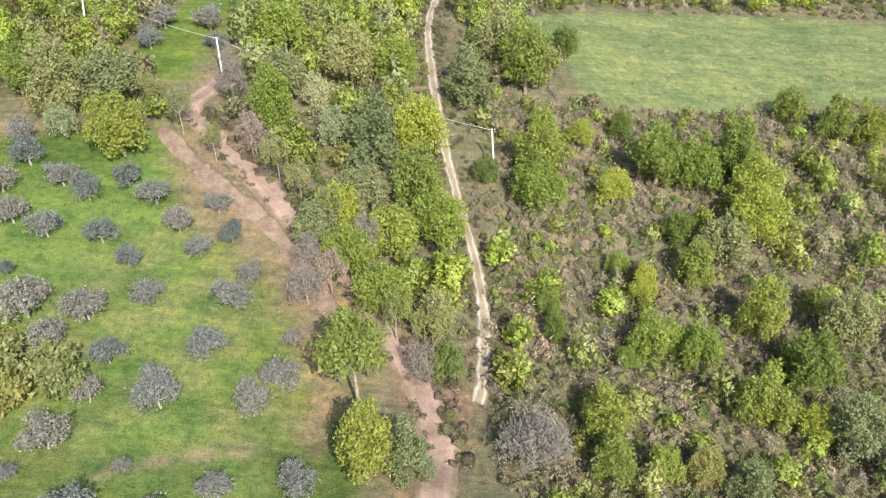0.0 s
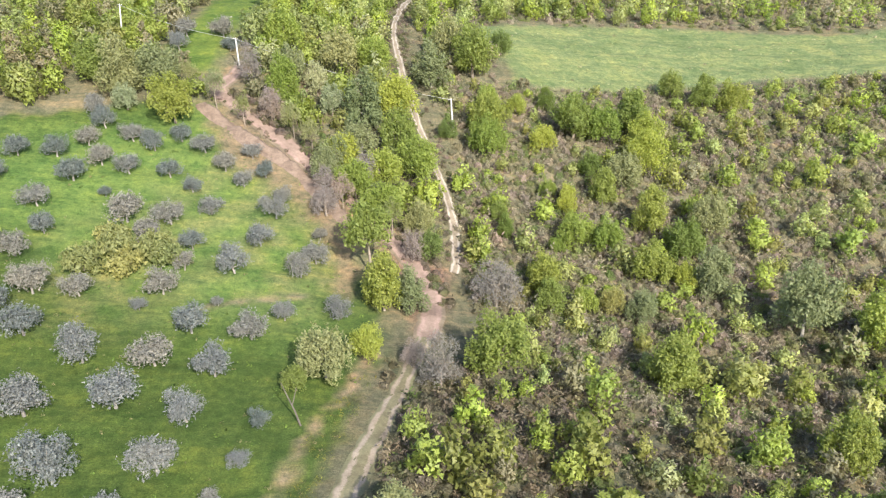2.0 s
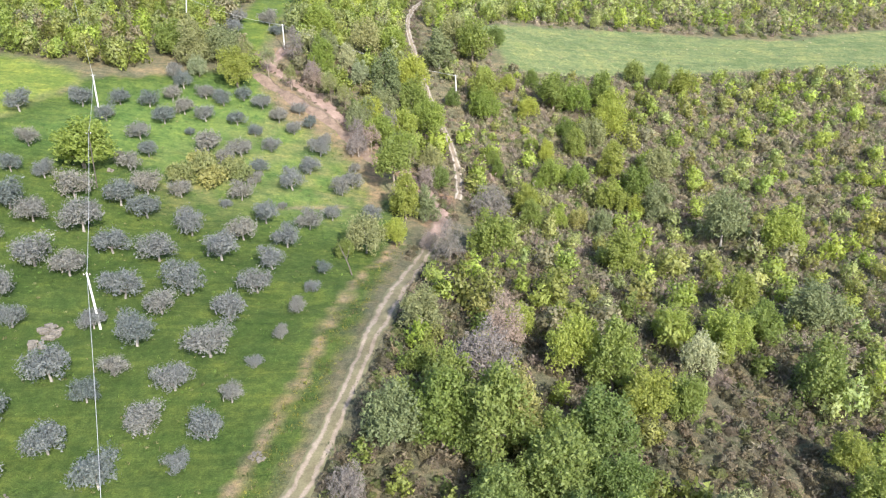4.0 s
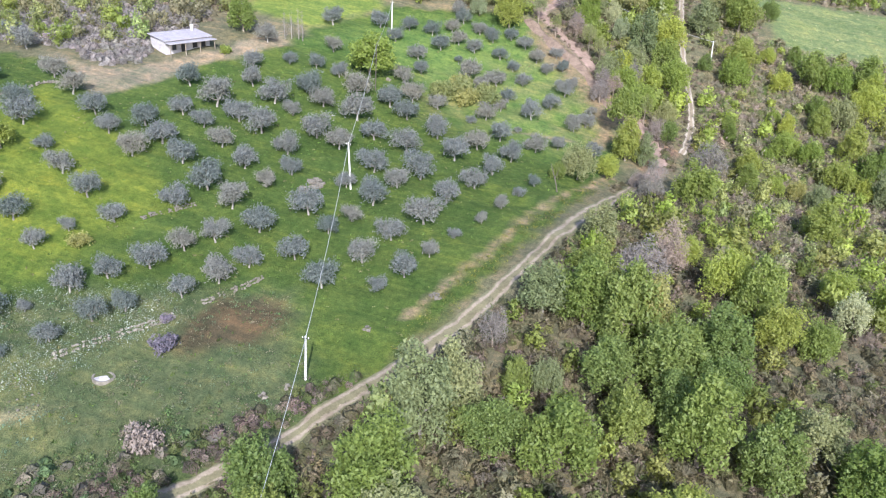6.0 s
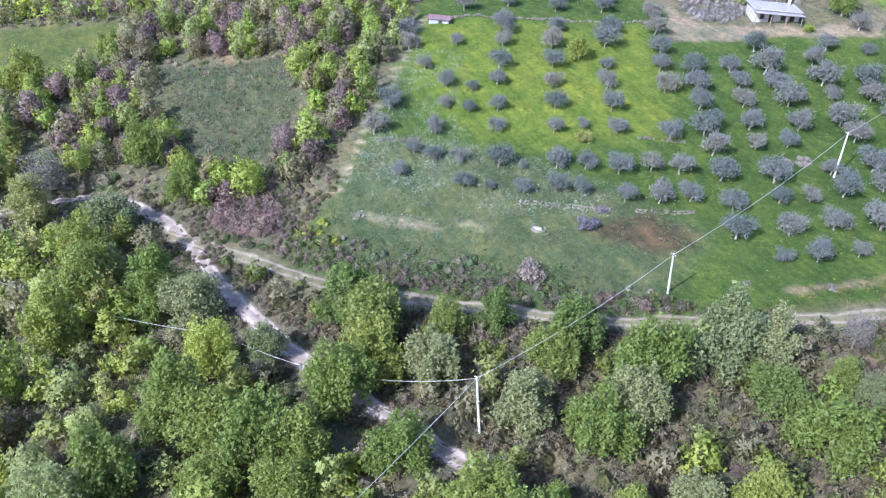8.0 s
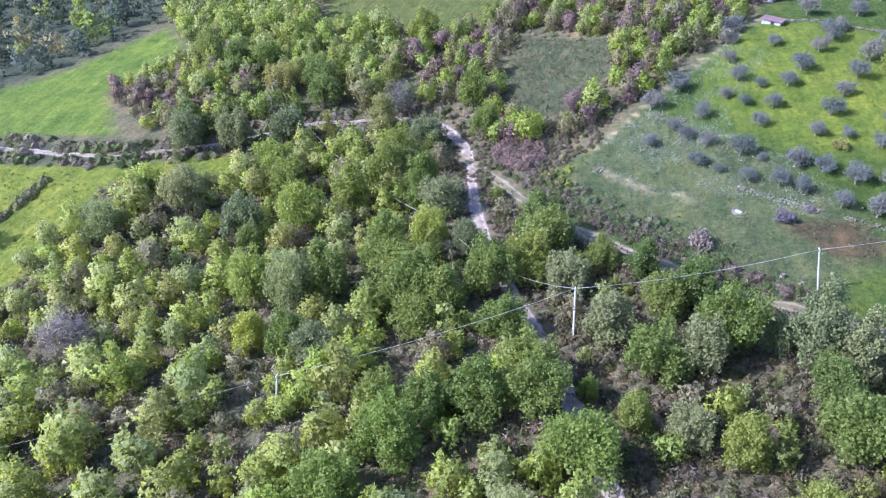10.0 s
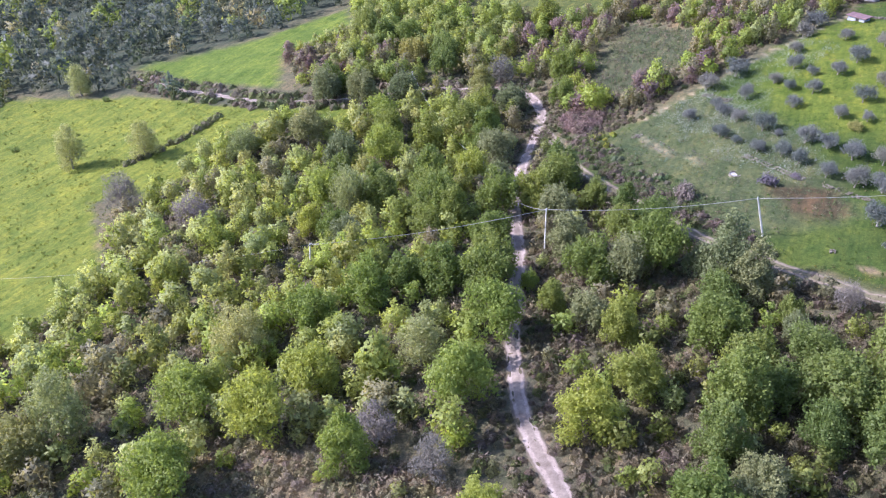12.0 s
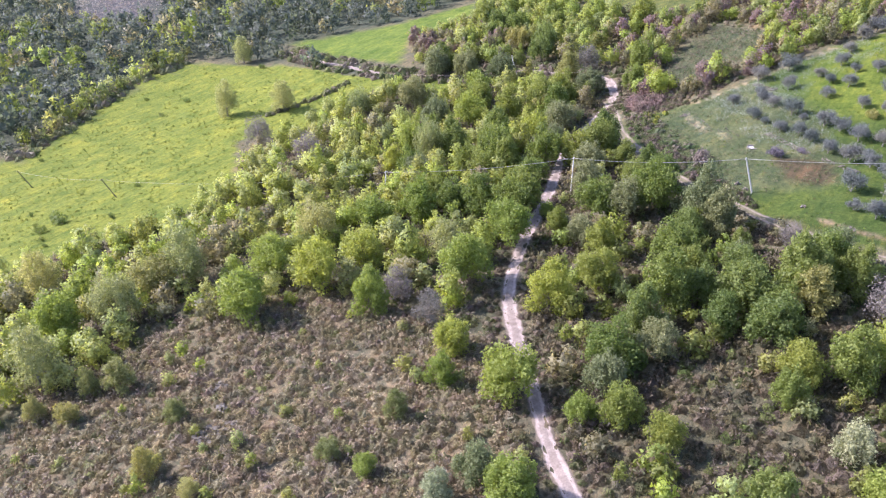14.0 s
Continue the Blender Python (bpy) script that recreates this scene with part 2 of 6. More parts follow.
def part(name, data, parent, label=""):
    """A mesh of its own under a thing or a part. data: mesh, or (verts, faces, material)."""
    me = data if isinstance(data, bpy.types.Mesh) else mesh_of(name, *data)
    ob = new(name, me)
    ob.parent = parent
    if label:
        ob["label"] = label
    return ob


def empty(name, m=None):
    ob = new(name)
    ob.empty_display_size = 0.3
    if m is not None:
        ob.matrix_basis = m
    return ob


def tint_of(me, name, colours):
    """One colour for each vertex, kept on the mesh."""
    at = me.color_attributes.new(name, "FLOAT_COLOR", "POINT")
    at.data.foreach_set("color", np.c_[colours, np.ones(len(colours))].astype(np.float32).ravel())


def spray_of(me, whole=None):
    """Marks the three corners of every leaf spray; those in whole have gaps but no ragged rim."""
    at = me.attributes.new("spray", "FLOAT_VECTOR", "POINT")
    marks = np.tile(np.eye(3, dtype=np.float32), (len(me.vertices) // 3, 1))
    if whole is not None:
        marks[whole] = 0.06
    at.data.foreach_set("vector", marks.ravel())


def box(x0, y0, z0, x1, y1, z1):
    v = [(x, y, z) for z in (z0, z1) for x, y in ((x0, y0), (x1, y0), (x1, y1), (x0, y1))]
    return v, [(3, 2, 1, 0), (4, 5, 6, 7), (0, 1, 5, 4), (1, 2, 6, 5), (2, 3, 7, 6), (3, 0, 4, 7)]


def joined(*pieces):
    verts, faces = [], []
    for v, fs in pieces:
        k = len(verts)
        verts += [tuple(p) for p in v]
        faces += [tuple(i + k for i in q) for q in fs]
    return verts, faces


def tube(points, radii, sides=6):
    """A tapered tube through the points, closed at both ends."""
    verts, faces = [], []
    points = [Vector(p) for p in points]
    for k, (p, r) in enumerate(zip(points, radii)):
        way = (points[min(k + 1, len(points) - 1)] - points[max(k - 1, 0)]).normalized()
        side = way.cross(Vector((0.3, 1, 0.1))).normalized()
        up = way.cross(side)
        for s in range(sides):
            a = 2 * math.pi * s / sides
            verts.append(p + (side * math.cos(a) + up * math.sin(a)) * r)
    for k in range(len(points) - 1):
        for s in range(sides):
            a, b = k * sides + s, k * sides + (s + 1) % sides
            faces.append((a, b, b + sides, a + sides))
    faces += [tuple(range(sides))[::-1], tuple(range(len(verts) - sides, len(verts)))]
    return verts, faces


# ---- the lie of the land ----
HILL_X, HILL_Y = np.linspace(-170, 110, 5), np.linspace(-260, 180, 7)
KNOLL_X, KNOLL_Y = np.linspace(-140, 60, 6), np.linspace(-120, 140, 7)
SLOPE = [-0.54, -5.69, 15.51]
HILLS = [-0.42, -0.84, -2.7, -1.81, 0.53, 1.17, 2.08, -1.18, -1.33, 1.15, 0.79, 0.13, -0.35, 0.49, 1.44, 1.64, 0.74, -0.02, 0.4, 0.71, 1.3, 1.27, -0.91, -2.14, -0.77, 0.62, 1.46, 0.35, -1.55, -0.92, 0.11, 0.93, 1.41, -0.17, -1.04]
KNOLLS = [-0.31, -3.44, -2.83, 0.61, 0.71, 0.06, 0.82, -2.57, -0.18, 0.98, 0.26, 1.08, 3.18, 1.77, -0.2, -1.36, -1.36, 0.77, 0.55, 0.75, -1.74, 4.05, 3.23, -0.33, 0.15, 2.53, -1.63, -3.01, -5.39, -4.19, 0.26, 1.24, 0.17, -0.7, -1.02, -0.68, 0.04, 0.45, 1.91, 3.75, 2.41, -0.24]
WAVES = np.random.RandomState(5).uniform(0, 2 * math.pi, (24, 2))


def wavy(x, y, size, seed=0):
    """Gentle random waves, about -1 to 1, of the given size in metres."""
    total = 0
    for k in range(6):
        a, b = WAVES[(k + 6 * seed) % 24]
        f = (0.7 + 0.25 * k) * 2 * math.pi / size
        total = total + np.sin(f * (x * math.cos(a) + y * math.sin(a)) + b)
    return total / 3.0


def bulges(x, y, xs, ys, heights, size):
    total = 0
    n = 0
    for b in ys:
        for a in xs:
            total = total + heights[n] * np.exp(-((x - a) ** 2 + (y - b) ** 2) / (2 * size * size))
            n += 1
    return total


def height(x, y):
    """The ground's height at places (arrays or numbers)."""
    x, y = np.asarray(x, float), np.asarray(y, float)
    z = SLOPE[0] + SLOPE[1] * 4 * np.tanh(x / 400) + SLOPE[2] * 4 * np.tanh(y / 400)
    z = z + bulges(x, y, HILL_X, HILL_Y, HILLS, 62.0) + bulges(x, y, KNOLL_X, KNOLL_Y, KNOLLS, 34.0)
    return z + 0.22 * wavy(x, y, 11, 0) + 0.08 * wavy(x, y, 3.7, 1)


def inside(x, y, polygon):
    """How far places lie inside a polygon: metres, minus outside."""
    p = np.array(polygon, float)
    q = np.roll(p, -1, 0)
    far = np.full(np.shape(x), 1e9)
    odd = np.zeros(np.shape(x), bool)
    for (ax, ay), (bx, by) in zip(p, q):
        dx, dy = bx - ax, by - ay
        t = np.clip(((x - ax) * dx + (y - ay) * dy) / (dx * dx + dy * dy), 0, 1)
        far = np.minimum(far, (x - ax - t * dx) ** 2 + (y - ay - t * dy) ** 2)
        odd ^= ((ay > y) != (by > y)) & (x < dx * (y - ay) / (dy if dy else 1e-9) + ax)
    return np.where(odd, 1, -1) * np.sqrt(far)


def beside(x, y, line):
    """How far places lie from a line of points."""
    far = np.full(np.shape(x), 1e9)
    for (ax, ay), (bx, by) in zip(line[:-1], line[1:]):
        dx, dy = bx - ax, by - ay
        t = np.clip(((x - ax) * dx + (y - ay) * dy) / (dx * dx + dy * dy), 0, 1)
        far = np.minimum(far, (x - ax - t * dx) ** 2 + (y - ay - t * dy) ** 2)
    return np.sqrt(far)


def smooth_line(points, step=1.5):
    """A rounded line through the points, at even steps."""
    p = [Vector(q) for q in points]
    out = []
    for k in range(len(p) - 1):
        a, b, c, d = p[max(k - 1, 0)], p[k], p[k + 1], p[min(k + 2, len(p) - 1)]
        n = max(1, round((c - b).length / step))
        for s in range(n):
            t = s / n
            out.append(0.5 * ((2 * b) + (c - a) * t + (2 * a - 5 * b + 4 * c - d) * t * t + (3 * b - a - 3 * c + d) * t ** 3))
    return [tuple(q) for q in out + [p[-1]]]


# ---- the plan: roads, fields and plots ----
GROVE_TRACK = smooth_line([(-92, -96.3), (-86, -91.5), (-81, -87.6), (-75, -83.6), (-70.8, -81), (-64.4, -76.6), (-59.2, -71.9), (-51.8, -64.6), (-45.3, -56.6), (-36.6, -45.5), (-32.4, -37), (-28.9, -31), (-25.4, -24.2), (-21.6, -15), (-18, -3), (-14.5, 11), (-11.2, 23), (-7.7, 35.2), (-4.6, 45.9), (-3, 52)])
RED_PATH = smooth_line([(-3.6, 48.7), (-2.3, 56), (-2.4, 62), (-4.6, 68.6), (-9.5, 76.4), (-13.4, 82), (-17.4, 86.6), (-21.8, 91.4), (-26, 96.3), (-31.5, 101.8), (-35.5, 105.8), (-39.3, 110.2), (-38.6, 114), (-36.2, 119.3)])
RED_BANK = smooth_line([(-42.1, 105.9), (-36.8, 100.9), (-33, 97), (-28.4, 93.6), (-23.6, 89.8), (-20, 85.4), (-16.7, 80.9), (-13.6, 76.4)], 0.7)
LANE_LINE = smooth_line([(1.9, 67), (2.5, 69.8), (3, 79.3), (2.1, 89.1), (0.4, 96.9), (-1.2, 105.3), (-2.7, 115.3), (-3.9, 126.3), (-4.8, 140.3), (-3.9, 153.3), (-1, 171.3), (6.2, 203.3)])
WHITE_LINE = smooth_line([(-108, -104.5), (-104, -101.3), (-97, -96.2), (-88, -93.2), (-79, -91.2), (-66, -88.4), (-50.5, -84), (-39.7, -79.8), (-21, -71.4), (-6.5, -66.4), (5, -61.5), (15.5, -55.9), (22.5, -50.3), (28.5, -44.8), (34.3, -39), (40, -33.8), (44.6, -29.2), (49, -24), (56, -15), (66, -4)])
FAR_LINE = smooth_line([(-107, -103.7), (-111, -112), (-110.4, -123.5), (-107.5, -137), (-98, -151), (-91.5, -165), (-88, -178), (-88, -190), (-90, -203), (-93, -220), (-101, -250)])
FENCE_LINE = smooth_line([(-86.5, -67.5), (-93.5, -62.3), (-102, -56.5), (-115, -47.2), (-127, -38.7), (-140.5, -29.7)])
EARTH_BANK = smooth_line([(-11, 44.2), (-14, 35), (-17.4, 26), (-20.2, 14), (-22.4, 5), (-24.6, -4), (-27.3, -12), (-30, -19)])

GROVE = [(-33.5, -38), (-29.5, -30), (-25.5, -19), (-21.5, -5), (-18, 8), (-13.5, 30), (-10.5, 44.2), (-10.1, 53.1), (-12.3, 65.9), (-16.6, 76.3), (-23.8, 88.3), (-32.1, 97.8), (-38.8, 104.3), (-51.7, 104.3), (-75.6, 94.3), (-86.4, 68.6), (-87.4, 57.5), (-98, 36), (-105, 14), (-118, 24), (-150, 24), (-168, -8), (-152, -28), (-141, -30.5), (-127, -39.5), (-115, -48), (-102, -57.5), (-93, -63.5), (-87, -68), (-74, -81), (-64, -75), (-51, -62.5), (-40, -48)]
WEEDY_PLOT = [(-87, -67), (-100, -57.5), (-88, -46), (-75, -33), (-56, -22.5), (-46, -20), (-41, -29), (-33.5, -37), (-40, -47), (-52, -62), (-64, -74), (-73, -79.5)]
BROWN_PLOT = [(-56.5, -31.5), (-53.6, -35.3), (-46.6, -31.5), (-43.5, -26.3), (-47.5, -21.2), (-54.1, -25.4)]
YARD = [(-127, 29), (-112.5, 19.4), (-105.4, 14.4), (-98.2, 28.4), (-98.3, 34.5), (-91, 50.9), (-87.2, 58.2), (-92, 63.1), (-96.9, 50.9), (-102.1, 38), (-107.2, 28.5), (-113, 24)]
RED_SOIL = [(-40.9, 103.3), (-37.6, 105.1), (-23.8, 92.7), (-18.1, 84.3), (-12.4, 78.8), (-13.9, 69.8), (-12.5, 65.3), (-14.2, 57.8), (-16.3, 59.2), (-17.2, 68.8), (-23.8, 82.1), (-32.6, 86.8), (-36.2, 90.3)]
FORK_SOIL = [(-8.3, 72), (-3.1, 68.6), (1.9, 68.9), (1.2, 62.9), (-0.8, 54.2), (-4.7, 53.7), (-5.7, 62.6)]
UPPER_MEADOW = [(10.3, 149.3), (19.1, 137.3), (20.7, 124.3), (37.3, 123.6), (54.9, 127.8), (77.6, 134.9), (110.7, 139.3), (144.9, 141.3), (207, 161.3), (188.4, 189.3), (115.9, 166.3), (76.6, 170.3), (47.6, 167.3), (23.8, 159.8)]
LOWER_MEADOW = [(60, -162), (31, -154.5), (25, -147.5), (2, -153), (-8.5, -165), (-24, -186), (-31, -177), (-38, -170.5), (-55, -171.5), (-76, -172), (-82, -144), (-92, -146), (-89, -160), (-83, -176), (-83, -198), (-87, -231), (-76, -287), (-52, -287), (-30, -277), (-6, -263), (16, -251), (60, -285), (95, -232), (95, -180)]
HIGH_MEADOW = [(-110, -258), (-118, -250), (-142, -226), (-182, -213), (-149, -187), (-124, -202), (-98, -184), (-98, -217)]
WOOD_CLEARING = [(-152, -90), (-140, -64), (-118, -66), (-104, -75), (-104, -84), (-123, -91.5)]
HIGH_TERRACES = [(-213, -163), (-210, -132), (-191, -87), (-172, -97), (-160, -110), (-175, -156)]
HOUSE_MEADOW = [(-107, 71), (-86.4, 69.2), (-79, 88), (-76, 94), (-82, 97), (-97, 104), (-112, 104)]
NORTH_STRIP = [(-52.8, 115.3), (-41.4, 118.3), (-37.3, 153.3), (-33.1, 198.3), (-48.6, 198.3), (-49.7, 153.3)]
SCRUB_HILL = [(29, -50), (51, -27), (75, -20), (110, -60), (95, -98), (56, -101), (30, -84)]
EAST_SCRUB = [(3.1, 59.8), (5.2, 121.3), (20.7, 123.3), (56.9, 127.3), (110.7, 138.3), (155.2, 133.3), (132.7, 62), (100, 5), (62, -2), (36, 16), (10, 42)]
FAR_WOOD = [(-78, -175), (-86, -210), (-90, -240), (-84, -294), (-60, -296), (-36, -286), (-11, -273), (13, -261), (85, -300), (150, -260), (220, -320), (120, -560), (-240, -600), (-400, -420), (-300, -235), (-190, -222), (-145, -228), (-120, -254), (-108, -262), (-97, -240), (-95, -200)]
BROWN_SCRUB = [(19, -12), (30, 0), (40, 1), (34, -21), (25, -28), (19, -23)]
OPEN_SCRUB = [(-23, -66), (-28, -56.5), (-27, -46), (-23, -36), (-14, -40), (-15, -51), (-11, -60), (-11, -65)]
POPLAR_FIELD = [(-92, -405), (-111, -364), (-140, -400), (-185, -470), (-150, -525), (-117, -455)]

WEST_BLOCK = [(-139, -29), (-113, 13), (-98, 6), (-73, -7), (-79, -31), (-96, -44), (-118, -44)]
NORTH_BLOCK = [(-84, 62), (-70, 90), (-40, 103), (-16, 68), (-14, 45), (-36, 48), (-60, 62)]

SOILS = [  # field, colour, softness of its edge
    (EAST_SCRUB, (0.15, 0.135, 0.088), 5.0),
    (SCRUB_HILL, (0.175, 0.15, 0.103), 4.0),
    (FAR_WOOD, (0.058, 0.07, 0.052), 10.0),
    (POPLAR_FIELD, (0.085, 0.082, 0.088), 6.0),
    (HIGH_TERRACES, (0.0907, 0.107, 0.032), 5.0),
    (WOOD_CLEARING, (0.08, 0.088, 0.05), 3.0),
    (HOUSE_MEADOW, (0.141, 0.182, 0.0422), 4.0),
    (NORTH_STRIP, (0.0907, 0.133, 0.0293), 3.0),
    (GROVE, (0.060, 0.092, 0.022), 1.5),
    (WEST_BLOCK, (0.108, 0.142, 0.024), 6.0),
    # paler grass, with some of the sunlight on it put into the colour
    (NORTH_BLOCK, (0.094, 0.147, 0.04), 14.0),
    (WEEDY_PLOT, (0.078, 0.096, 0.046), 5.0),
    (BROWN_PLOT, (0.082, 0.064, 0.040), 2.0),
    (YARD, (0.213, 0.176, 0.13), 1.2),
    (RED_SOIL, (0.18, 0.137, 0.0936), 3.0),
    (FORK_SOIL, (0.192, 0.125, 0.0936), 1.5),
    (UPPER_MEADOW, (0.132, 0.163, 0.072), 2.0),
    (LOWER_MEADOW, (0.142, 0.172, 0.03), 2.0),
    (HIGH_MEADOW, (0.11, 0.156, 0.0289), 4.0),
]


def axis(start, end, step, far):
    core = np.arange(start, end + step, step)
    grow = step * 1.22 ** np.arange(1, 62)
    out = np.cumsum(grow)
    out = out[out < far]
    return np.r_[start - out[::-1], core, core[-1] + out]


gx, gy = axis(-165, 100, 1.3, 2600), axis(-215, 175, 1.3, 2600)
GX, GY = np.meshgrid(gx, gy)
GX, GY = GX.ravel(), GY.ravel()
cols = len(gx)
first = (np.arange(len(gy) - 1)[:, None] * cols + np.arange(cols - 1)).ravel()
land = mesh_of("ground", np.c_[GX, GY, height(GX, GY)], np.c_[first, first + 1, first + cols + 1, first + cols], GROUND, True)
soil = np.tile(np.array([0.125, 0.115, 0.075]), (len(GX), 1))
soil += 0.014 * (wavy(GX, GY, 37, 2)[:, None] * np.array([1.0, 0.7, 0.5]))
for field, colour, edge in SOILS:
    w = np.clip(0.5 + (inside(GX, GY, field) + 0.9 * wavy(GX, GY, 7, 3)) / edge, 0, 1)[:, None]
    soil = soil * (1 - w) + np.array(colour) * w
grove_in = inside(GX, GY, GROVE)
# drier, paler grass towards the upper corner of the grove, and along its edge with the red path
dry = np.clip(1.2 - beside(GX, GY, [(-22.5, 62), (-31, 83.3), (-45.7, 56.4)]) / 14, 0, 1) * (grove_in > 0) * np.clip(0.55 + 0.6 * wavy(GX, GY, 9, 1), 0, 1)
soil = soil * (1 - 0.45 * dry[:, None]) + 0.45 * dry[:, None] * np.array([0.22, 0.19, 0.10])
for line, colour, wide in ((EARTH_BANK, (0.22, 0.17, 0.115), 0.8), (FENCE_LINE, (0.26, 0.225, 0.165), 0.6), ([(-33.3, 52), (-26.4, 55.3), (-19.3, 57)], (0.20, 0.17, 0.11), 0.7), ([(-79, -66.5), (-73, -62), (-68, -56.4)], (0.20, 0.185, 0.125), 1.3), ([(-67.6, -53.1), (-63, -49.5)], (0.18, 0.175, 0.11), 1.0), (RED_PATH, (0.17, 0.12, 0.09), 2.4), (WHITE_LINE, (0.14, 0.12, 0.09), 2.8)):
    w = np.clip(1.2 - (beside(GX, GY, line) + 0.5 * wavy(GX, GY, 4, 2)) / wide, 0, 1)[:, None]
    soil = soil * (1 - w) + np.array(colour) * w
tint_of(land, "soil", np.clip(soil, 0.01, 0.9))
tagged(new("ground", land), "rolling hillside of grass, bare earth and scrub soil", "ground", kind="structure")


def ribbon(name, line, wide, mat, label, lift=0.07, ragged=0.25):
    """A track laid on the ground along a line, with ragged edges and two shallow ruts."""
    n, lanes = len(line), 9
    rng = np.random.RandomState(len(line))
    p = np.array(line)
    way = np.gradient(p, axis=0)
    way /= np.linalg.norm(way, axis=1)[:, None]
    side = np.c_[-way[:, 1], way[:, 0]]
    verts, across = [], []
    for k in range(n):
        w = wide / 2 * (1 + 0.12 * math.sin(k * 0.21) + ragged * rng.uniform(-0.4, 0.4))
        for s in np.linspace(-1, 1, lanes):
            x, y = p[k] + side[k] * s * w
            rut = -0.05 if 0.3 < abs(s) < 0.7 else 0.0
            drop = -0.12 if abs(s) == 1 else 0.0
            verts.append((x, y, float(height(x, y)) + lift + rut + drop))
            across.append(abs(s))
    faces = [(a, a + 1, a + lanes + 1, a + lanes) for k in range(n - 1) for a in range(k * lanes, k * lanes + lanes - 1)]
    # faces look up whichever way the line runs
    me = mesh_of(name, verts, [f[::-1] for f in faces], mat, True)
    if me.polygons[0].normal.z < 0:
        me.flip_normals()
    at = me.attributes.new("across", "FLOAT", "POINT")
    at.data.foreach_set("value", across)
    return tagged(new(name, me), label, "road", kind="structure")


ribbon("road", WHITE_LINE, 3.1, WHITE_ROAD, "pale gravel road winding through the wood")
ribbon("road", GROVE_TRACK, 2.8, TRACK, "two-rut dirt track along the olive grove", 0.10)
ribbon("road", RED_PATH, 3.7, DIRT, "reddish bare-earth path along the bank", 0.13)
ribbon("road", LANE_LINE, 1.8, LANE, "broken pale lane with two worn wheel strips", 0.16)
ribbon("road", FAR_LINE, 2.1, WHITE_ROAD, "pale gravel lane between meadows", 0.13)


def earth_bank(line, tall):
    """A crumbling earth step along a line: a steep ragged face on one side, a gentle slope behind it."""
    rng = np.random.RandomState(3)
    p = np.array(line)
    way = np.gradient(p, axis=0)
    side = np.c_[way[:, 1], -way[:, 0]] / np.linalg.norm(way, axis=1)[:, None]
    side *= np.sign(side[0] @ np.array([1.0, 1.0]))
    verts, n = [], len(p)
    for k in range(n):
        h = tall * (0.7 + 0.5 * math.sin(k * 0.37) * math.sin(k * 0.11) + rng.uniform(-0.2, 0.2)) * min(1, k / 4, (n - 1 - k) / 4)
        push = rng.uniform(-0.3, 0.3)
        for off, up in ((0.55, -0.15), (0.3 + push * 0.4, 0.45 * h), (0.25 + push, h), (-0.3 + push, h + 0.05), (-1.3, 0.4 * h), (-2.4, -0.12)):
            x, y = p[k] + side[k] * off
            verts.append((x, y, float(height(x, y)) + up))
    faces = [(a, a + 1, a + 7, a + 6) for k in range(n - 1) for a in range(k * 6, k * 6 + 5)]
    me = mesh_of("bank", verts, faces, EARTH, True)
    if me.polygons[4].normal.z < 0:
        me.flip_normals()
    tagged(new("bank", me), "crumbling red-brown earth bank beside the path", "bank", kind="structure")


earth_bank(RED_BANK, 1.1)


# ---- plants ----
def cards(rng, lobes, count, size, up=0.25, shell=0.78, slim=0.75, wild=0.45, twig=0.34, each=6):
    """Leaf sprays strung on short rising twigs, which stand on and in the lobes (x, y, z, radius, flatness) of a crown. Returns corner points, three a spray."""
    lobes = np.array(lobes, float)
    share = lobes[:, 3] ** 2
    twigs = max(1, count // each)
    which = rng.choice(len(lobes), twigs, p=share / share.sum())
    way = rng.normal(size=(twigs, 3))
    way[:, 2] += up
    way /= np.linalg.norm(way, axis=1)[:, None]
    deep = np.where(rng.rand(twigs) < 0.75, rng.uniform(shell - 0.1, 1.05, twigs), rng.uniform(0.25, shell, twigs))
    foot = lobes[which, :3] + way * (lobes[which, 3] * deep)[:, None] * np.c_[np.ones(twigs), np.ones(twigs), lobes[which, 4]]
    rise = way * 0.55 + rng.normal(size=(twigs, 3)) * 0.3 + np.array([0, 0, 0.75])
    rise /= np.linalg.norm(rise, axis=1)[:, None]
    long = twig * lobes[which, 3] * rng.uniform(0.5, 1.5, twigs)
    foot, rise, way, long = (np.repeat(q, each, 0) for q in (foot, rise, way, long))
    n = len(foot)
    along = np.tile(np.linspace(-0.35, 1.0, each), twigs) + rng.uniform(-0.1, 0.1, n)
    s = (size * rng.uniform(0.65, 1.3, n) * (1.12 - 0.4 * np.clip(along, 0, 1)))[:, None]
    at = foot + rise * (long * along)[:, None] + rng.normal(size=(n, 3)) * s * 0.75
    face = way * 0.6 + rng.normal(size=(n, 3)) * (wild + 0.35) + np.array([0, 0, 0.45])
    face /= np.linalg.norm(face, axis=1)[:, None]
    u = rng.normal(size=(n, 3)) * 0.7 + rise
    u -= face * (u * face).sum(1)[:, None]
    u /= np.linalg.norm(u, axis=1)[:, None]
    v = np.cross(face, u)
    return np.stack([at + u * s, at - u * s * 0.5 + v * s * slim, at - u * s * 0.5 - v * s * slim], 1)


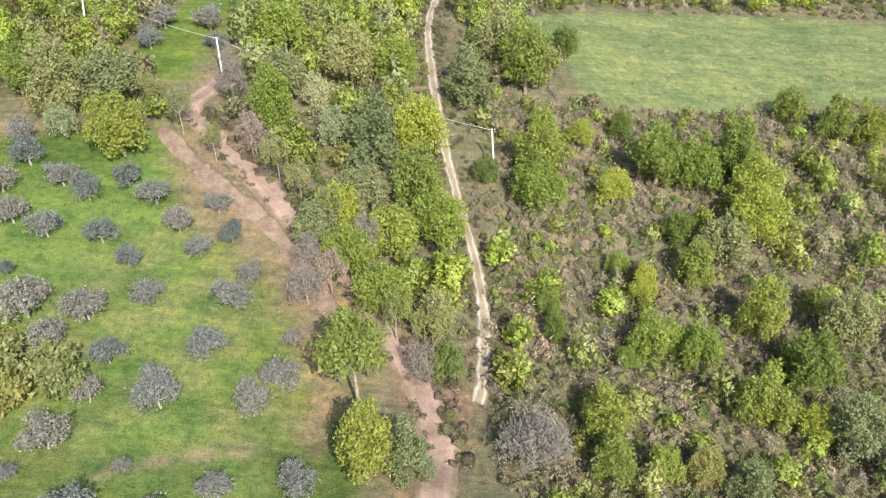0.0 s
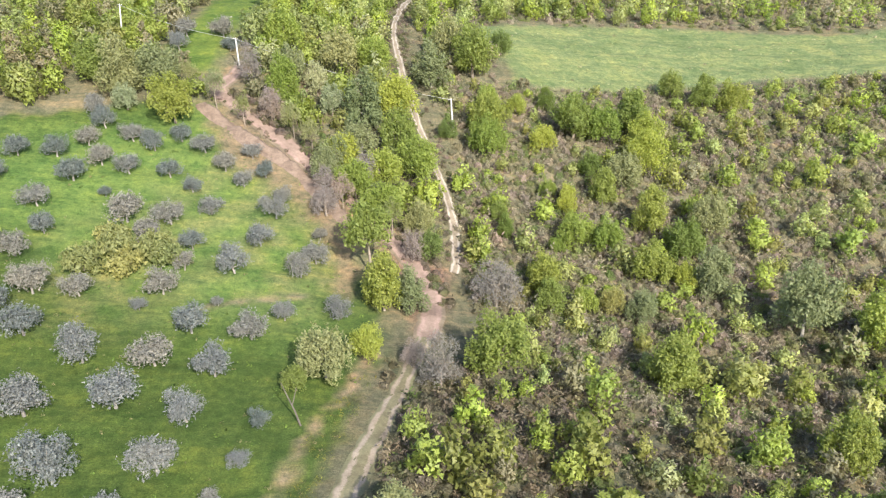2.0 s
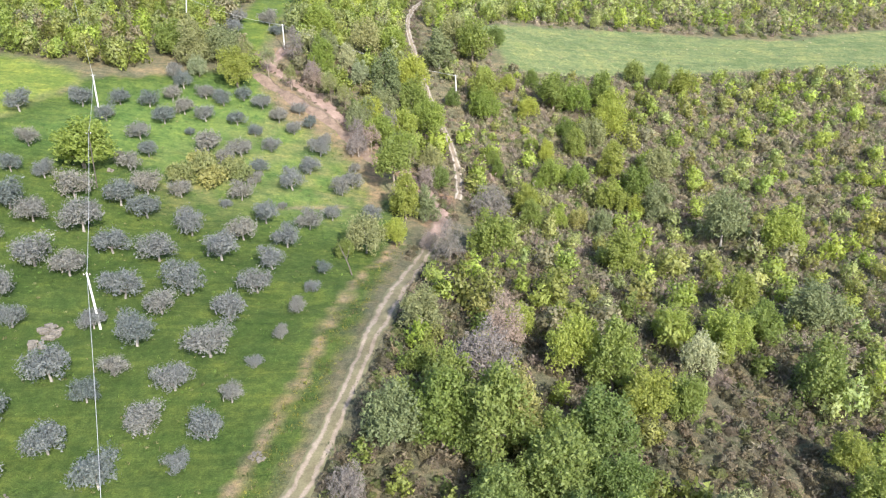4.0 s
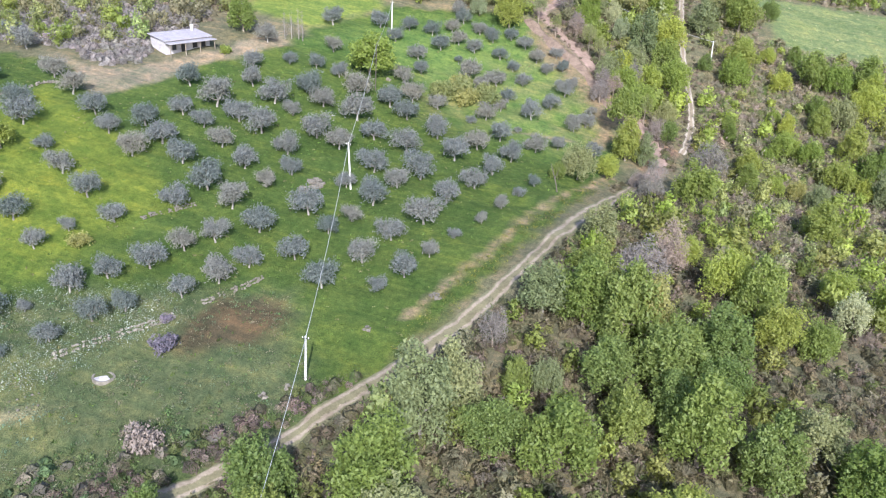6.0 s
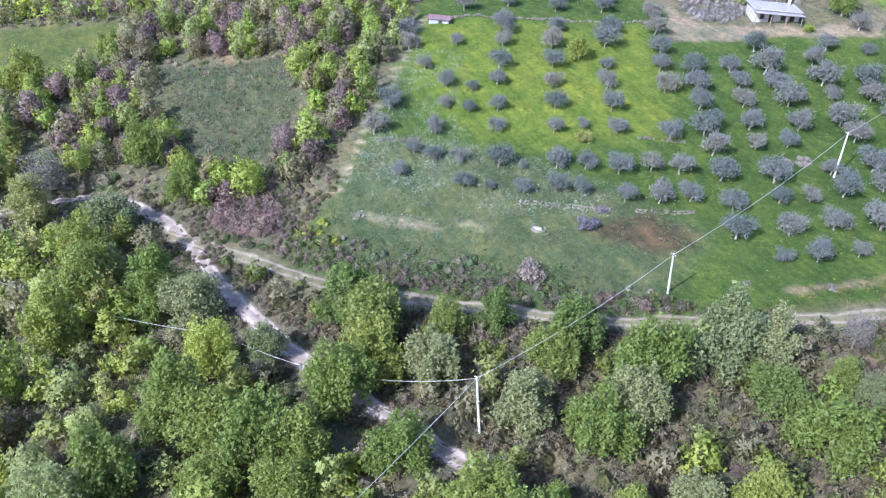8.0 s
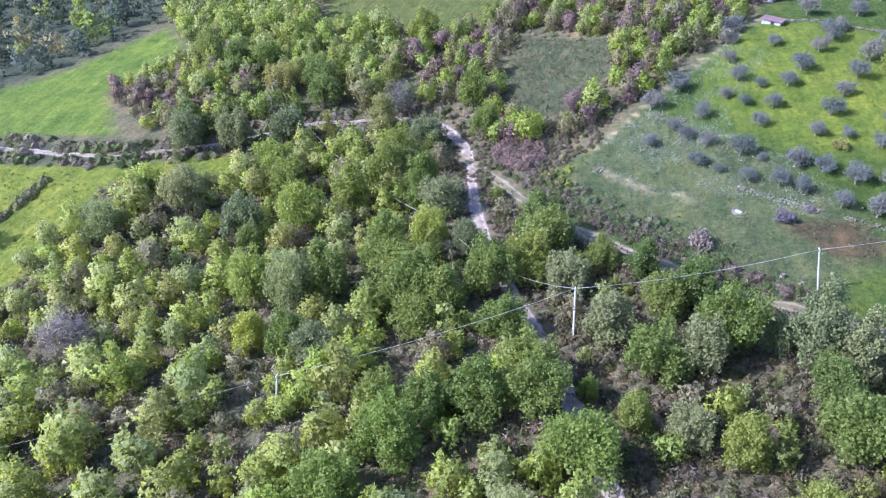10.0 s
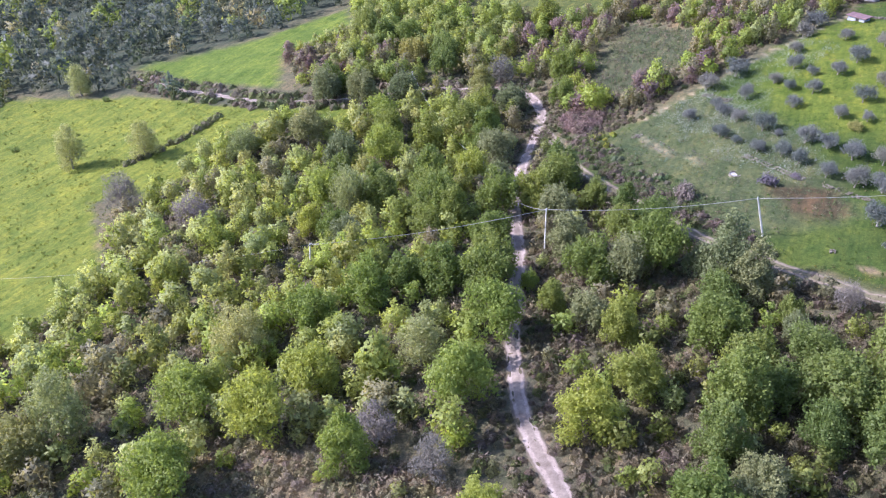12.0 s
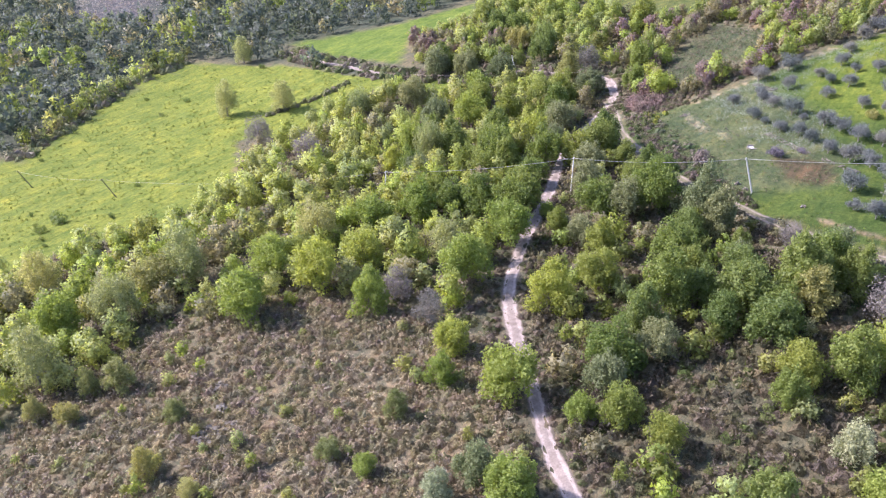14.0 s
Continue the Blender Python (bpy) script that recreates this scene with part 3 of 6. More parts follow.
def lay_normals(corners, share=0.62):
    """Leaves of a crown take the light partly as the crown does as a whole: their normals lean outward and up."""
    p = corners.reshape(-1, 3, 3)
    flat = np.cross(p[:, 1] - p[:, 0], p[:, 2] - p[:, 0])
    flat /= np.maximum(np.linalg.norm(flat, axis=1), 1e-9)[:, None]
    c = p.mean(1)
    out = c - np.array([0, 0, 0.55 * c[:, 2].max()])
    out /= np.maximum(np.linalg.norm(out, axis=1), 1e-9)[:, None]
    out = out + np.array([0, 0, 0.35])
    flat *= np.where((flat * out).sum(1) < 0, -1, 1)[:, None]
    n = out * share + flat * (1 - share)
    return np.repeat(n / np.linalg.norm(n, axis=1)[:, None], 3, 0)


def set_normals(me, normals):
    at = me.attributes.new("custom_normal", "FLOAT_VECTOR", "POINT")
    at.data.foreach_set("vector", normals.astype(np.float32).ravel())
    me.update()


def faced_out(corners):
    """The same sprays, each wound so that its face looks away from the crown's core."""
    normals = lay_normals(corners).reshape(-1, 3, 3)[:, 0]
    flat = np.cross(corners[:, 1] - corners[:, 0], corners[:, 2] - corners[:, 0])
    turned = (flat * normals).sum(1) < 0
    corners = corners.copy()
    corners[turned] = corners[turned][:, [0, 2, 1]]
    return corners


def leafy(corners):
    n = len(corners)
    return corners.reshape(-1, 3), np.arange(3 * n).reshape(n, 3)


def round_lobes(rng, count, low=0.5, tall=1.15):
    """Lobes of a broad crown about one metre in radius, its foot at 0."""
    out = [(0, 0, 1.05, 0.62, 1.15)]
    for k in range(count):
        a = 2.4 * k + rng.uniform(-0.4, 0.4)
        d = rng.uniform(0.4, 0.64)
        z = low + tall * (k / count) + rng.uniform(-0.1, 0.1)
        d *= 1.15 - 0.5 * max(0, z - 1.2)
        out.append((d * math.cos(a), d * math.sin(a), z, rng.uniform(0.30, 0.46), rng.uniform(0.8, 1.05)))
    out.append((rng.uniform(-0.15, 0.15), rng.uniform(-0.15, 0.15), 1.78, 0.36, 1.0))
    return out


def oval_lobes(rng, count):
    """Lobes of an upright, pointed crown with growth down to its foot."""
    out = [(0, 0, 0.9, 0.5, 1.35)]
    for k in range(count):
        a = 2.4 * k + rng.uniform(-0.5, 0.5)
        z = 0.3 + 1.6 * (k + 0.5) / count + rng.uniform(-0.12, 0.12)
        d = 0.62 * math.sqrt(max(0.05, 1 - ((z - 0.75) / 1.4) ** 2)) * rng.uniform(0.75, 1.1)
        out.append((d * math.cos(a), d * math.sin(a), z, rng.uniform(0.26, 0.4) * (1.15 - 0.22 * z), rng.uniform(1.0, 1.35)))
    for k in range(2):
        out.append((rng.uniform(-0.2, 0.2), rng.uniform(-0.2, 0.2), rng.uniform(1.8, 2.15), rng.uniform(0.2, 0.28), 1.3))
    return out


def plume_lobes(rng, count):
    """Lobes of a many-stemmed crown: upright plumes side by side, the middle ones tallest."""
    out = []
    for k in range(count):
        d = 0.78 * math.sqrt((k + 0.4) / count)
        a = 2.4 * k + rng.uniform(-0.4, 0.4)
        tall = 2.15 - 1.25 * d * d + rng.uniform(-0.3, 0.25)
        r = rng.uniform(0.2, 0.3)
        out.append((d * math.cos(a), d * math.sin(a), tall * 0.55, r, tall * 0.42 / r))
    return out


def flat_lobes(rng, count):
    """An olive's broken, spreading crown."""
    out = [(0, 0, 0.85, 0.55, 0.8)]
    for k in range(count):
        a = 2.4 * k + rng.uniform(-0.5, 0.5)
        d = rng.uniform(0.35, 0.66)
        out.append((d * math.cos(a), d * math.sin(a), rng.uniform(0.5, 1.12), rng.uniform(0.3, 0.44), rng.uniform(0.7, 0.95)))
    return out


def bush_lobes(rng, count):
    out = [(0, 0, 0.5, 0.6, 0.8)]
    for k in range(count):
        a = 2.4 * k + rng.uniform(-0.5, 0.5)
        d = rng.uniform(0.4, 0.68)
        out.append((d * math.cos(a), d * math.sin(a), rng.uniform(0.3, 0.75), rng.uniform(0.28, 0.42), 0.85))
    return out


def trunk_of(rng, lobes, fork, thick, sides=6):
    """A tapered trunk that forks into limbs, each reaching into a lobe."""
    lean = Vector((rng.uniform(-0.06, 0.06), rng.uniform(-0.06, 0.06), 0))
    top = Vector((0, 0, fork)) + lean
    pieces = [tube([(0, 0, -0.12), (0, 0, 0.06), lean * 0.5 + Vector((0, 0, fork * 0.55)), top], [thick * 1.5, thick * 1.15, thick, thick * 0.85], sides)]
    for x, y, z, r, _ in lobes[:7]:
        end = Vector((x, y, z))
        mid = top.lerp(end, 0.5) + Vector((rng.uniform(-0.06, 0.06), rng.uniform(-0.06, 0.06), -0.05))
        pieces.append(tube([top, mid, end, end + (end - mid) * 0.5], [thick * 0.6, thick * 0.4, thick * 0.2, thick * 0.06], 5))
    return joined(*pieces)


def plant(name, kind, rng, lobes, count, size, bark, fork, thick, label, category, group, slim=0.6, shell=0.78):
    """A tree or bush with its trunk and crown, about one metre in crown radius; to be copied and scaled."""
    base = empty(name)
    part("trunk", (*trunk_of(rng, lobes, fork, thick), bark), base)
    sprays = faced_out(cards(rng, lobes, count, size, slim=slim, shell=shell))
    crown = part("crown", (*leafy(sprays), LEAF[kind]), base).data
    spray_of(crown)
    set_normals(crown, lay_normals(sprays))
    return tagged(base, label, category, group)


def stand(model, x, y, r, turn, tall=1.0, sink=0.0):
    """The model's pose on the ground at a place, scaled to a crown radius."""
    return pose(x, y, float(height(x, y)) - sink, 0, 0, turn) @ Matrix.Diagonal((r, r, r * tall, 1))


def planted(models, places, rng, tall=(0.9, 1.15)):
    """The models set on the places (x, y, crown radius), the models themselves first, then copies."""
    own = {}
    for x, y, r in places:
        m = models[rng.randint(len(models))]
        where = stand(m, x, y, r, rng.uniform(0, 360), rng.uniform(*tall))
        if m in own:
            copy_thing(m, where)
        else:
            own[m] = where
    for m in models:
        if m in own:
            m.matrix_basis = own[m]
        else:
            for o in (*m.children_recursive, m):
                bpy.data.objects.remove(o)


rng = np.random.RandomState(11)

# the olive grove, plot by plot: x, y, crown radius
OLIVES_A = [(-126.1, -39, 2.7), (-115.8, -39.5, 2), (-106.4, -38.5, 2.2), (-105.7, -50.8, 3.2), (-99.9, -41.6, 1.8), (-99.5, -56.1, 3), (-96.4, -38, 1.8), (-92.8, -46.4, 2.2), (-89.6, -51.9, 1.9), (-85.7, -49.6, 2.1), (-84.5, -56.5, 2.1), (-82.1, -46.2, 2.1), (-78, -40.4, 2.8), (-75.5, -48.3, 2.3), (-72.7, -44.6, 1.3), (-69.2, -39.9, 2), (-141.1, -19.2, 3), (-132.5, -37.3, 3.1), (-128.4, -14.4, 2.3), (-122.6, -29.3, 2.1), (-116.6, -20.9, 2.4), (-103.6, -15.8, 2.6), (-103.2, -34.2, 1.6), (-102.4, -29.1, 2.2), (-96.9, -19.5, 2.5), (-94, -33, 2.1), (-89.4, -23.1, 2.6), (-88.2, -36.1, 2)]
OLIVES_B = [(-84.5, -13.3, 2.7), (-82.7, -26.8, 2), (-81.1, -21.6, 1.5), (-77.4, -16.4, 2.3), (-75.2, -37.1, 1.2), (-72.8, -31.7, 2.6), (-70, -27.6, 2.4), (-66.7, -22.9, 2.9), (-66.7, -35.1, 2.3), (-64.5, -17.8, 2.3), (-64, -31.9, 2.1), (-61.7, -14.1, 2.5), (-59.1, -26.6, 2.1), (-56.5, -21.7, 2.8), (-54.2, -17.4, 2.4), (-49.5, -12.6, 2.6), (-42.8, -17.6, 2.9), (-35.5, -15.1, 1.7), (-139.1, -8.3, 2.7), (-130.7, 0.2, 3), (-124.8, 9.3, 3.1), (-118.8, -6.6, 2.5), (-107.1, -1, 3.4), (-99.9, 8.4, 2.8), (-98.7, -5.6, 2), (-94.1, 4.4, 2.6), (-91.9, -9.8, 2.5), (-91, 10.4, 3.2)]
OLIVES_C = [(-86.3, 0.2, 2.8), (-84.8, 6.5, 3.3), (-78.1, 2.5, 3.2), (-75.9, 11.2, 2.6), (-71.9, -8.7, 2.9), (-70.5, -2.1, 3.5), (-69.1, 7.2, 2.9), (-64.2, -5.1, 2.9), (-62.9, 3.3, 2.1), (-61.2, 9.1, 2.4), (-57.6, -8.4, 3.2), (-52.9, -1.3, 3.1), (-51.4, 9.9, 2.1), (-47.9, -4.6, 2.1), (-46.1, 0.1, 2), (-44.9, 6, 3.2), (-40.1, -9.7, 2.6), (-38.4, -2.5, 2.7), (-35.4, 3.9, 3.5), (-34.2, 12.1, 2.8), (-33.1, -10.9, 2.5), (-31.4, -4.8, 1.8), (-29.5, 1.8, 1.3), (-26.9, 7.7, 1.3), (-93.5, 28.4, 3.2), (-87.9, 17.4, 2.5), (-84.7, 23.9, 3.9), (-83.6, 35.6, 2.7)]
OLIVES_D = [(-82.2, 15.4, 2.4), (-78.5, 21.4, 3.3), (-76.6, 31.8, 3.7), (-72.9, 19.8, 3.4), (-71.8, 30.1, 2.2), (-68.4, 36.7, 3.1), (-65.4, 15.6, 2.8), (-64, 24.6, 3.7), (-60.5, 35.5, 3.9), (-58.5, 22.6, 3.1), (-54.7, 30.2, 3.2), (-49.4, 17.4, 3.2), (-47.4, 28.5, 3.4), (-43.5, 13.4, 2.6), (-41.3, 19.2, 3.4), (-38.5, 30.3, 3.4), (-31.7, 20.4, 2.9), (-30.5, 28.2, 2.5), (-29.1, 37, 2.7), (-25.3, 14.5, 1.6), (-23.9, 21.1, 1.4), (-22.5, 27.6, 1.5), (-87.6, 42.9, 2.8), (-82.3, 49.2, 1.9), (-77.6, 61.4, 2.3), (-76.8, 51, 2.2), (-72.9, 39.8, 3.5), (-71.5, 51.2, 2.2)]
OLIVES_E = [(-65, 46, 3.6), (-59.4, 59, 2.8), (-57.6, 45.8, 3.2), (-54.5, 51.2, 3), (-52.6, 42.7, 3.1), (-48.9, 51.6, 2.4), (-44.6, 38.6, 3), (-41, 50.1, 1.3), (-38.9, 54.2, 2.7), (-37.2, 60.1, 1.9), (-36.4, 38.6, 3), (-33.6, 45.9, 2.8), (-31.4, 52.6, 1), (-30.4, 60.5, 2.8), (-26.1, 45.5, 2.8), (-22.5, 51, 1.9), (-21.1, 61.5, 2.4), (-15.1, 52.6, 2.3), (-68.1, 76.4, 2.4), (-67.2, 83.6, 2.5), (-61.6, 84.8, 2.5), (-60.4, 71.1, 2.7), (-57.3, 64.4, 2.3), (-57.3, 78.5, 3.1), (-54.4, 83.9, 2.5), (-51.8, 75.6, 1.3), (-49.9, 82.6, 2.4), (-47.4, 70.3, 3.4)]
OLIVES_F = [(-43.5, 82.9, 2.4), (-43.4, 66, 2.6), (-41.3, 71.3, 2.9), (-39.5, 80, 2), (-37.1, 65.5, 2.2), (-35.7, 74.6, 2.3), (-35.2, 86.6, 2.4), (-31.8, 83.1, 2.1), (-28.5, 86.1, 2), (-27.6, 68.3, 2.5), (-25.9, 75.6, 2.6), (-25.1, 80.2, 2), (-19.2, 65.7, 2.6), (-18.8, 71.7, 1.4), (-58.9, 98.8, 2.4), (-57.8, 89.1, 2.5), (-56.4, 94.5, 2.5), (-51.2, 91.7, 2.5), (-47.2, 89.5, 2.5), (-43.4, 93.3, 2.5), (-39, 90.5, 2.5), (-31.1, 90.8, 2.1), (-49.4, 133.7, 2.8), (-49.4, 125.7, 2.5), (-41.7, 133.8, 3.2), (-39.2, 127, 2.4)]
OLIVES_G = [(-170.4, 12.5, 3.1), (-151.7, 0.1, 3.1), (-170.0, 25.8, 3.1), (-152.0, 14.4, 3.1), (-136.7, 4.3, 3.1), (-154.5, 29.2, 3.1), (-141.1, 20.5, 3.1), (-130.2, 13.6, 3.1), (-113.3, 4.1, 3.1), (-137.6, 31.1, 3.1), (-131.5, 27.0, 3.1), (-116.5, 17.6, 3.1), (-108.4, 13.0, 3.1), (-123.2, -17.2, 3.1), (-108.2, -25.8, 3.1), (-111.2, -11.8, 3.1), (-184.6, 19.3, 3.1), (-161.0, 4.5, 3.1), (-151.4, 6.9, 3.1)]
OLIVES_H = [(-102.6, 82.2, 3.0), (-83.7, 74.4, 3.0), (-91.3, 55.9, 3.0), (-73.6, 80.1, 3.0), (-101.7, 100.5, 3.0), (-121.0, 98.1, 3.0), (-120.2, 78.8, 3.0)]
OLIVE_PLOTS = [OLIVES_G, OLIVES_H, OLIVES_A, OLIVES_B, OLIVES_C, OLIVES_D, OLIVES_E, OLIVES_F]
olives = []
for k in range(6):
    lobes = flat_lobes(rng, 8 + k % 3)
    olives.append(plant("olive_tree", "olive", rng, lobes, 3000, 0.086, PALE_BARK, 0.3, 0.048, "grey-green olive tree with a pale gnarled trunk on grass", "tree", "olive grove", 0.6, 0.7))
planted(olives, [p for plot in OLIVE_PLOTS for p in plot], rng, (0.92, 1.12))

# the trees and bushes of the woods that stand out, by kind: x, y, crown radius
STANDOUT = {}
GREEN_TREES_A = [(-135.8, -157.2, 4.7), (-96.9, -163.4, 4.7), (-154.2, -117.4, 4.7), (-114.2, -96.7, 4.3), (-99.6, -91.6, 3.7), (-87.7, -109, 4.7), (-73.8, -129.6, 4.7), (-70, -99.7, 4.7), (-67.4, -114, 4.7), (-50.6, -128.7, 3), (-42.4, -100.8, 4.7), (-37.6, -96.7, 4.7), (-32, -93, 4.7), (-29.7, -98.8, 3.8), (-24.9, -91.4, 3.7), (-20, -109.7, 3.7), (-7.5, -92.6, 3.6), (-40.7, -76.6, 4.5), (-36.9, -82.4, 4.7), (-29.9, -88.5, 3.8), (-25.3, -78.6, 4.1), (-22.7, -48.7, 4.7), (-17.6, -57.9, 4.7), (-13.7, -73.8, 4.7), (-8.9, -73, 4.3), (-7.7, -79.7, 4.7), (-7.6, -60.7, 2.6), (-6.7, -86, 4.2)]
GREEN_TREES_B = [(-5.8, -36.2, 4.7), (-2.6, -48.7, 3.3), (7.9, -43, 4.1), (8.6, -31, 4.7), (26, -30.8, 4.7), (-8.5, 0.2, 2.5), (-7.2, -12.2, 4.4), (5.3, -14.8, 3.6), (14.8, -2.2, 3.8), (17.1, -7.7, 3.3), (22.4, -7.2, 2.7), (36.4, -23.7, 3), (37.6, -16.8, 2.5), (40.9, 11.8, 3.2), (42.2, 23.1, 3.4), (-9.8, 58.2, 2.3), (-9.1, 55.3, 3.4), (5.6, 41.5, 4.7), (11.1, 81.7, 1.8), (11.7, 77.5, 1.7), (15.6, 63.6, 3), (15.7, 58.6, 2.7), (27.8, 39.6, 3.9), (30.8, 87.7, 3), (33.7, 67.4, 3.7), (37.2, 79.6, 3.4)]
GREEN_TREES_C = [(41, 73.1, 3.9), (-62.1, 111.4, 4.7), (-45.4, 98.5, 3.9), (-5.2, 96.1, 3.9), (11.3, 123.9, 4.7), (11.9, 105, 4.2), (25.7, 115.5, 2.2), (29.5, 106.6, 4.4), (30.2, 95.1, 2.5), (42.2, 108.6, 4.1), (60.8, 119.9, 3.4), (66.6, 118.7, 3.5)]
STANDOUT["green"] = [GREEN_TREES_A, GREEN_TREES_B, GREEN_TREES_C]
YELLOW_TREES_A = [(-81.6, -135.9, 4.7), (-58.9, -121.8, 4.7), (-51.6, -95, 4), (-34.5, -121.1, 4.7), (-20.6, -115.9, 3.3), (8.9, -94.9, 4.7), (32.9, -98.6, 4.7), (45.5, -91, 4.7), (66.5, -117.5, 4.7), (-12.6, -66.1, 1.7), (0.3, -89.9, 4.7), (0.7, -66.7, 4.7), (16.8, -47, 4.4), (17.3, -64.7, 4.7), (21.5, -85.8, 4.7), (32, -86.9, 4.7), (32.9, -72.7, 3.5), (34.5, -53.5, 3.2), (38.7, -39.6, 4.7), (41.7, -49.9, 2.6), (61.6, -46.2, 1.7), (5.3, 10.8, 2.4), (10.6, 1.1, 3.6), (27.2, 10.9, 3.2)]
YELLOW_TREES_B = [(33.7, 7.9, 3.8), (38.3, -28.4, 2.4), (55.2, -28.1, 3.9), (-13.2, 82.8, 3.3), (-11.2, 42.8, 2.2), (-8.7, 77.5, 3.6), (-8.6, 87.4, 4), (-2.1, 89, 3.7), (19.8, 74.4, 1.6), (20.8, 89.1, 1.9), (21.1, 59.1, 2.1), (23.3, 76.1, 3.3), (23.7, 85.1, 2.3), (28.3, 75.6, 3.3), (39.1, 65.3, 2.3), (61.6, 47.4, 4.7), (-27.7, 127, 4.7), (-26.6, 107.9, 3.8), (-15.3, 90, 3.3), (-9.3, 121.7, 4.1), (-5.4, 105.5, 4.1), (11.5, 98.9, 4), (13.1, 112.8, 2.5), (19.1, 112.4, 2.2), (22.2, 101.3, 2.6), (35.6, 105.7, 3.9), (40.9, 95.1, 3.9), (42.7, 101.8, 3.7)]
STANDOUT["yellow"] = [YELLOW_TREES_A, YELLOW_TREES_B]
DARK_TREES_A = [(-141, -177.9, 4.7), (-135.7, -166.8, 4.7), (-125.1, -139.1, 4.7), (-117.4, -135.4, 4.7), (-77.2, -109, 4.7), (-36.1, -109.2, 4.5), (-53.2, -75.7, 4.5), (-47.7, -74.1, 4.7), (-43.6, -65, 2.8), (-41.5, -58.9, 2.8), (-33.5, -51.8, 4), (-30.8, -56.3, 3.9), (-13.3, -37, 3.5), (0.4, -30.5, 3.1), (16.2, -31.6, 3.6), (-12.9, -27.3, 2.1), (-5.7, -7.7, 3.5), (-2.7, -23.3, 3.8), (-1.9, -14.3, 4.7), (4.2, -20.4, 4.7), (5.5, -26.9, 3.2), (10.6, -13.6, 4.4), (10.6, -20.9, 3.1), (42.3, -2.7, 3.8), (-19.5, 35, 1.8), (-1.5, 69.8, 2.3), (4.2, 102.5, 2), (19.4, 138.1, 2.9)]
DARK_TREES_B = [(55.1, 124.5, 3.2)]
STANDOUT["dark"] = [DARK_TREES_A, DARK_TREES_B]
SILVER_TREES_A = [(-94, -150.3, 4.7), (-92.2, -161.5, 4.7), (-98, -138.8, 4.7), (-96.2, -104.1, 4.7), (-65.4, -149, 4.7), (-64.9, -95.3, 4.7), (-57.2, -132.8, 4.7), (-17.4, -105.3, 3.5), (-50.4, -88, 2.9), (-36.4, -70.2, 4.1), (-24.4, -63.8, 4.1), (-23.2, -41.7, 2.6), (-21.1, -37.8, 4.7), (-19.1, -52, 3.9), (-18.6, -33.4, 3.7), (-5.6, -54.1, 3.3), (54.8, -33.7, 2.8), (-12.7, -12.4, 3.6), (-9.2, -26, 2.2), (-8.4, 10.2, 3.3), (21, -26.3, 3.2), (31.7, -28.8, 3.1), (52.1, 18.2, 4.5), (-17.9, 87.6, 3.3), (-16.2, 37.8, 3.5), (-5.2, 56.1, 2.9), (-2.8, 75.6, 2.8)]
SILVER_TREES_B = [(29, 56.5, 2.5), (42.3, 63.3, 3.5), (47.1, 78.8, 3.5), (51.7, 52.2, 4.7), (-55.8, 105.2, 4.5), (-49.9, 108.8, 4.7), (-26.1, 115.7, 4), (-16.2, 119, 4.1), (-12.6, 94.2, 4.2), (-11.6, 102.6, 4.5), (2.2, 119, 4.6), (7.1, 130.2, 4.4), (35.4, 91.9, 3.8)]
STANDOUT["silver"] = [SILVER_TREES_A, SILVER_TREES_B]
BARE_TREES_A = [(-23.3, -173.4, 4.7), (-112.5, -114.8, 4.7), (-19, -146.2, 4.7), (27.5, -71.6, 3.3), (30, -61.9, 3.1), (-17.5, -20.3, 2.3), (-1.2, -1.3, 4.5), (2.4, 6.1, 3.2), (-18.1, 78.1, 2.7), (-5.3, 42.7, 1.9), (-4, 69.3, 2.3), (-2.3, 37.4, 3), (7.5, 59.3, 4.1), (-33.5, 113.4, 3), (-28.2, 102.1, 2.8)]
STANDOUT["bare"] = [BARE_TREES_A]
WHITE_TREES_A = [(59.9, -35.8, 2.2), (27.8, 2.1, 2.6), (-54.2, 101.2, 2.5), (-20.7, 112.3, 2.6), (-17.6, 105.7, 2.6)]
STANDOUT["white"] = [WHITE_TREES_A]
PALE_TREES_A = [(-84.5, -258.3, 4.7), (-39.5, -210.3, 4.7), (-53.2, -160.5, 4.7), (-48.9, -191.8, 4.7), (-32.3, -114.2, 4.7), (20, -100, 4.7), (41.9, -113.5, 4.7), (58, -112.8, 4.7), (59.8, -138.5, 4.7), (75.9, -106, 4.7), (11.1, -73.6, 4.2), (77.1, -62.6, 1.6)]
STANDOUT["pale"] = [PALE_TREES_A]
OCHRE_TREES_A = [(-123.6, -149.8, 4.7), (-104.7, -117.1, 4.7), (47.9, -115.9, 4.7), (51, -50.4, 2), (62.2, -52.3, 1.9), (78.4, -70.6, 2.0), (69.0, -77.7, 2.1), (69.2, -92.4, 2.9), (80.6, -98.0, 2.0), (78.2, -92.0, 1.9), (72.6, -96.0, 2.0), (1.4, -11.3, 3.6), (25.1, 58.7, 2.1)]
STANDOUT["ochre"] = [OCHRE_TREES_A]
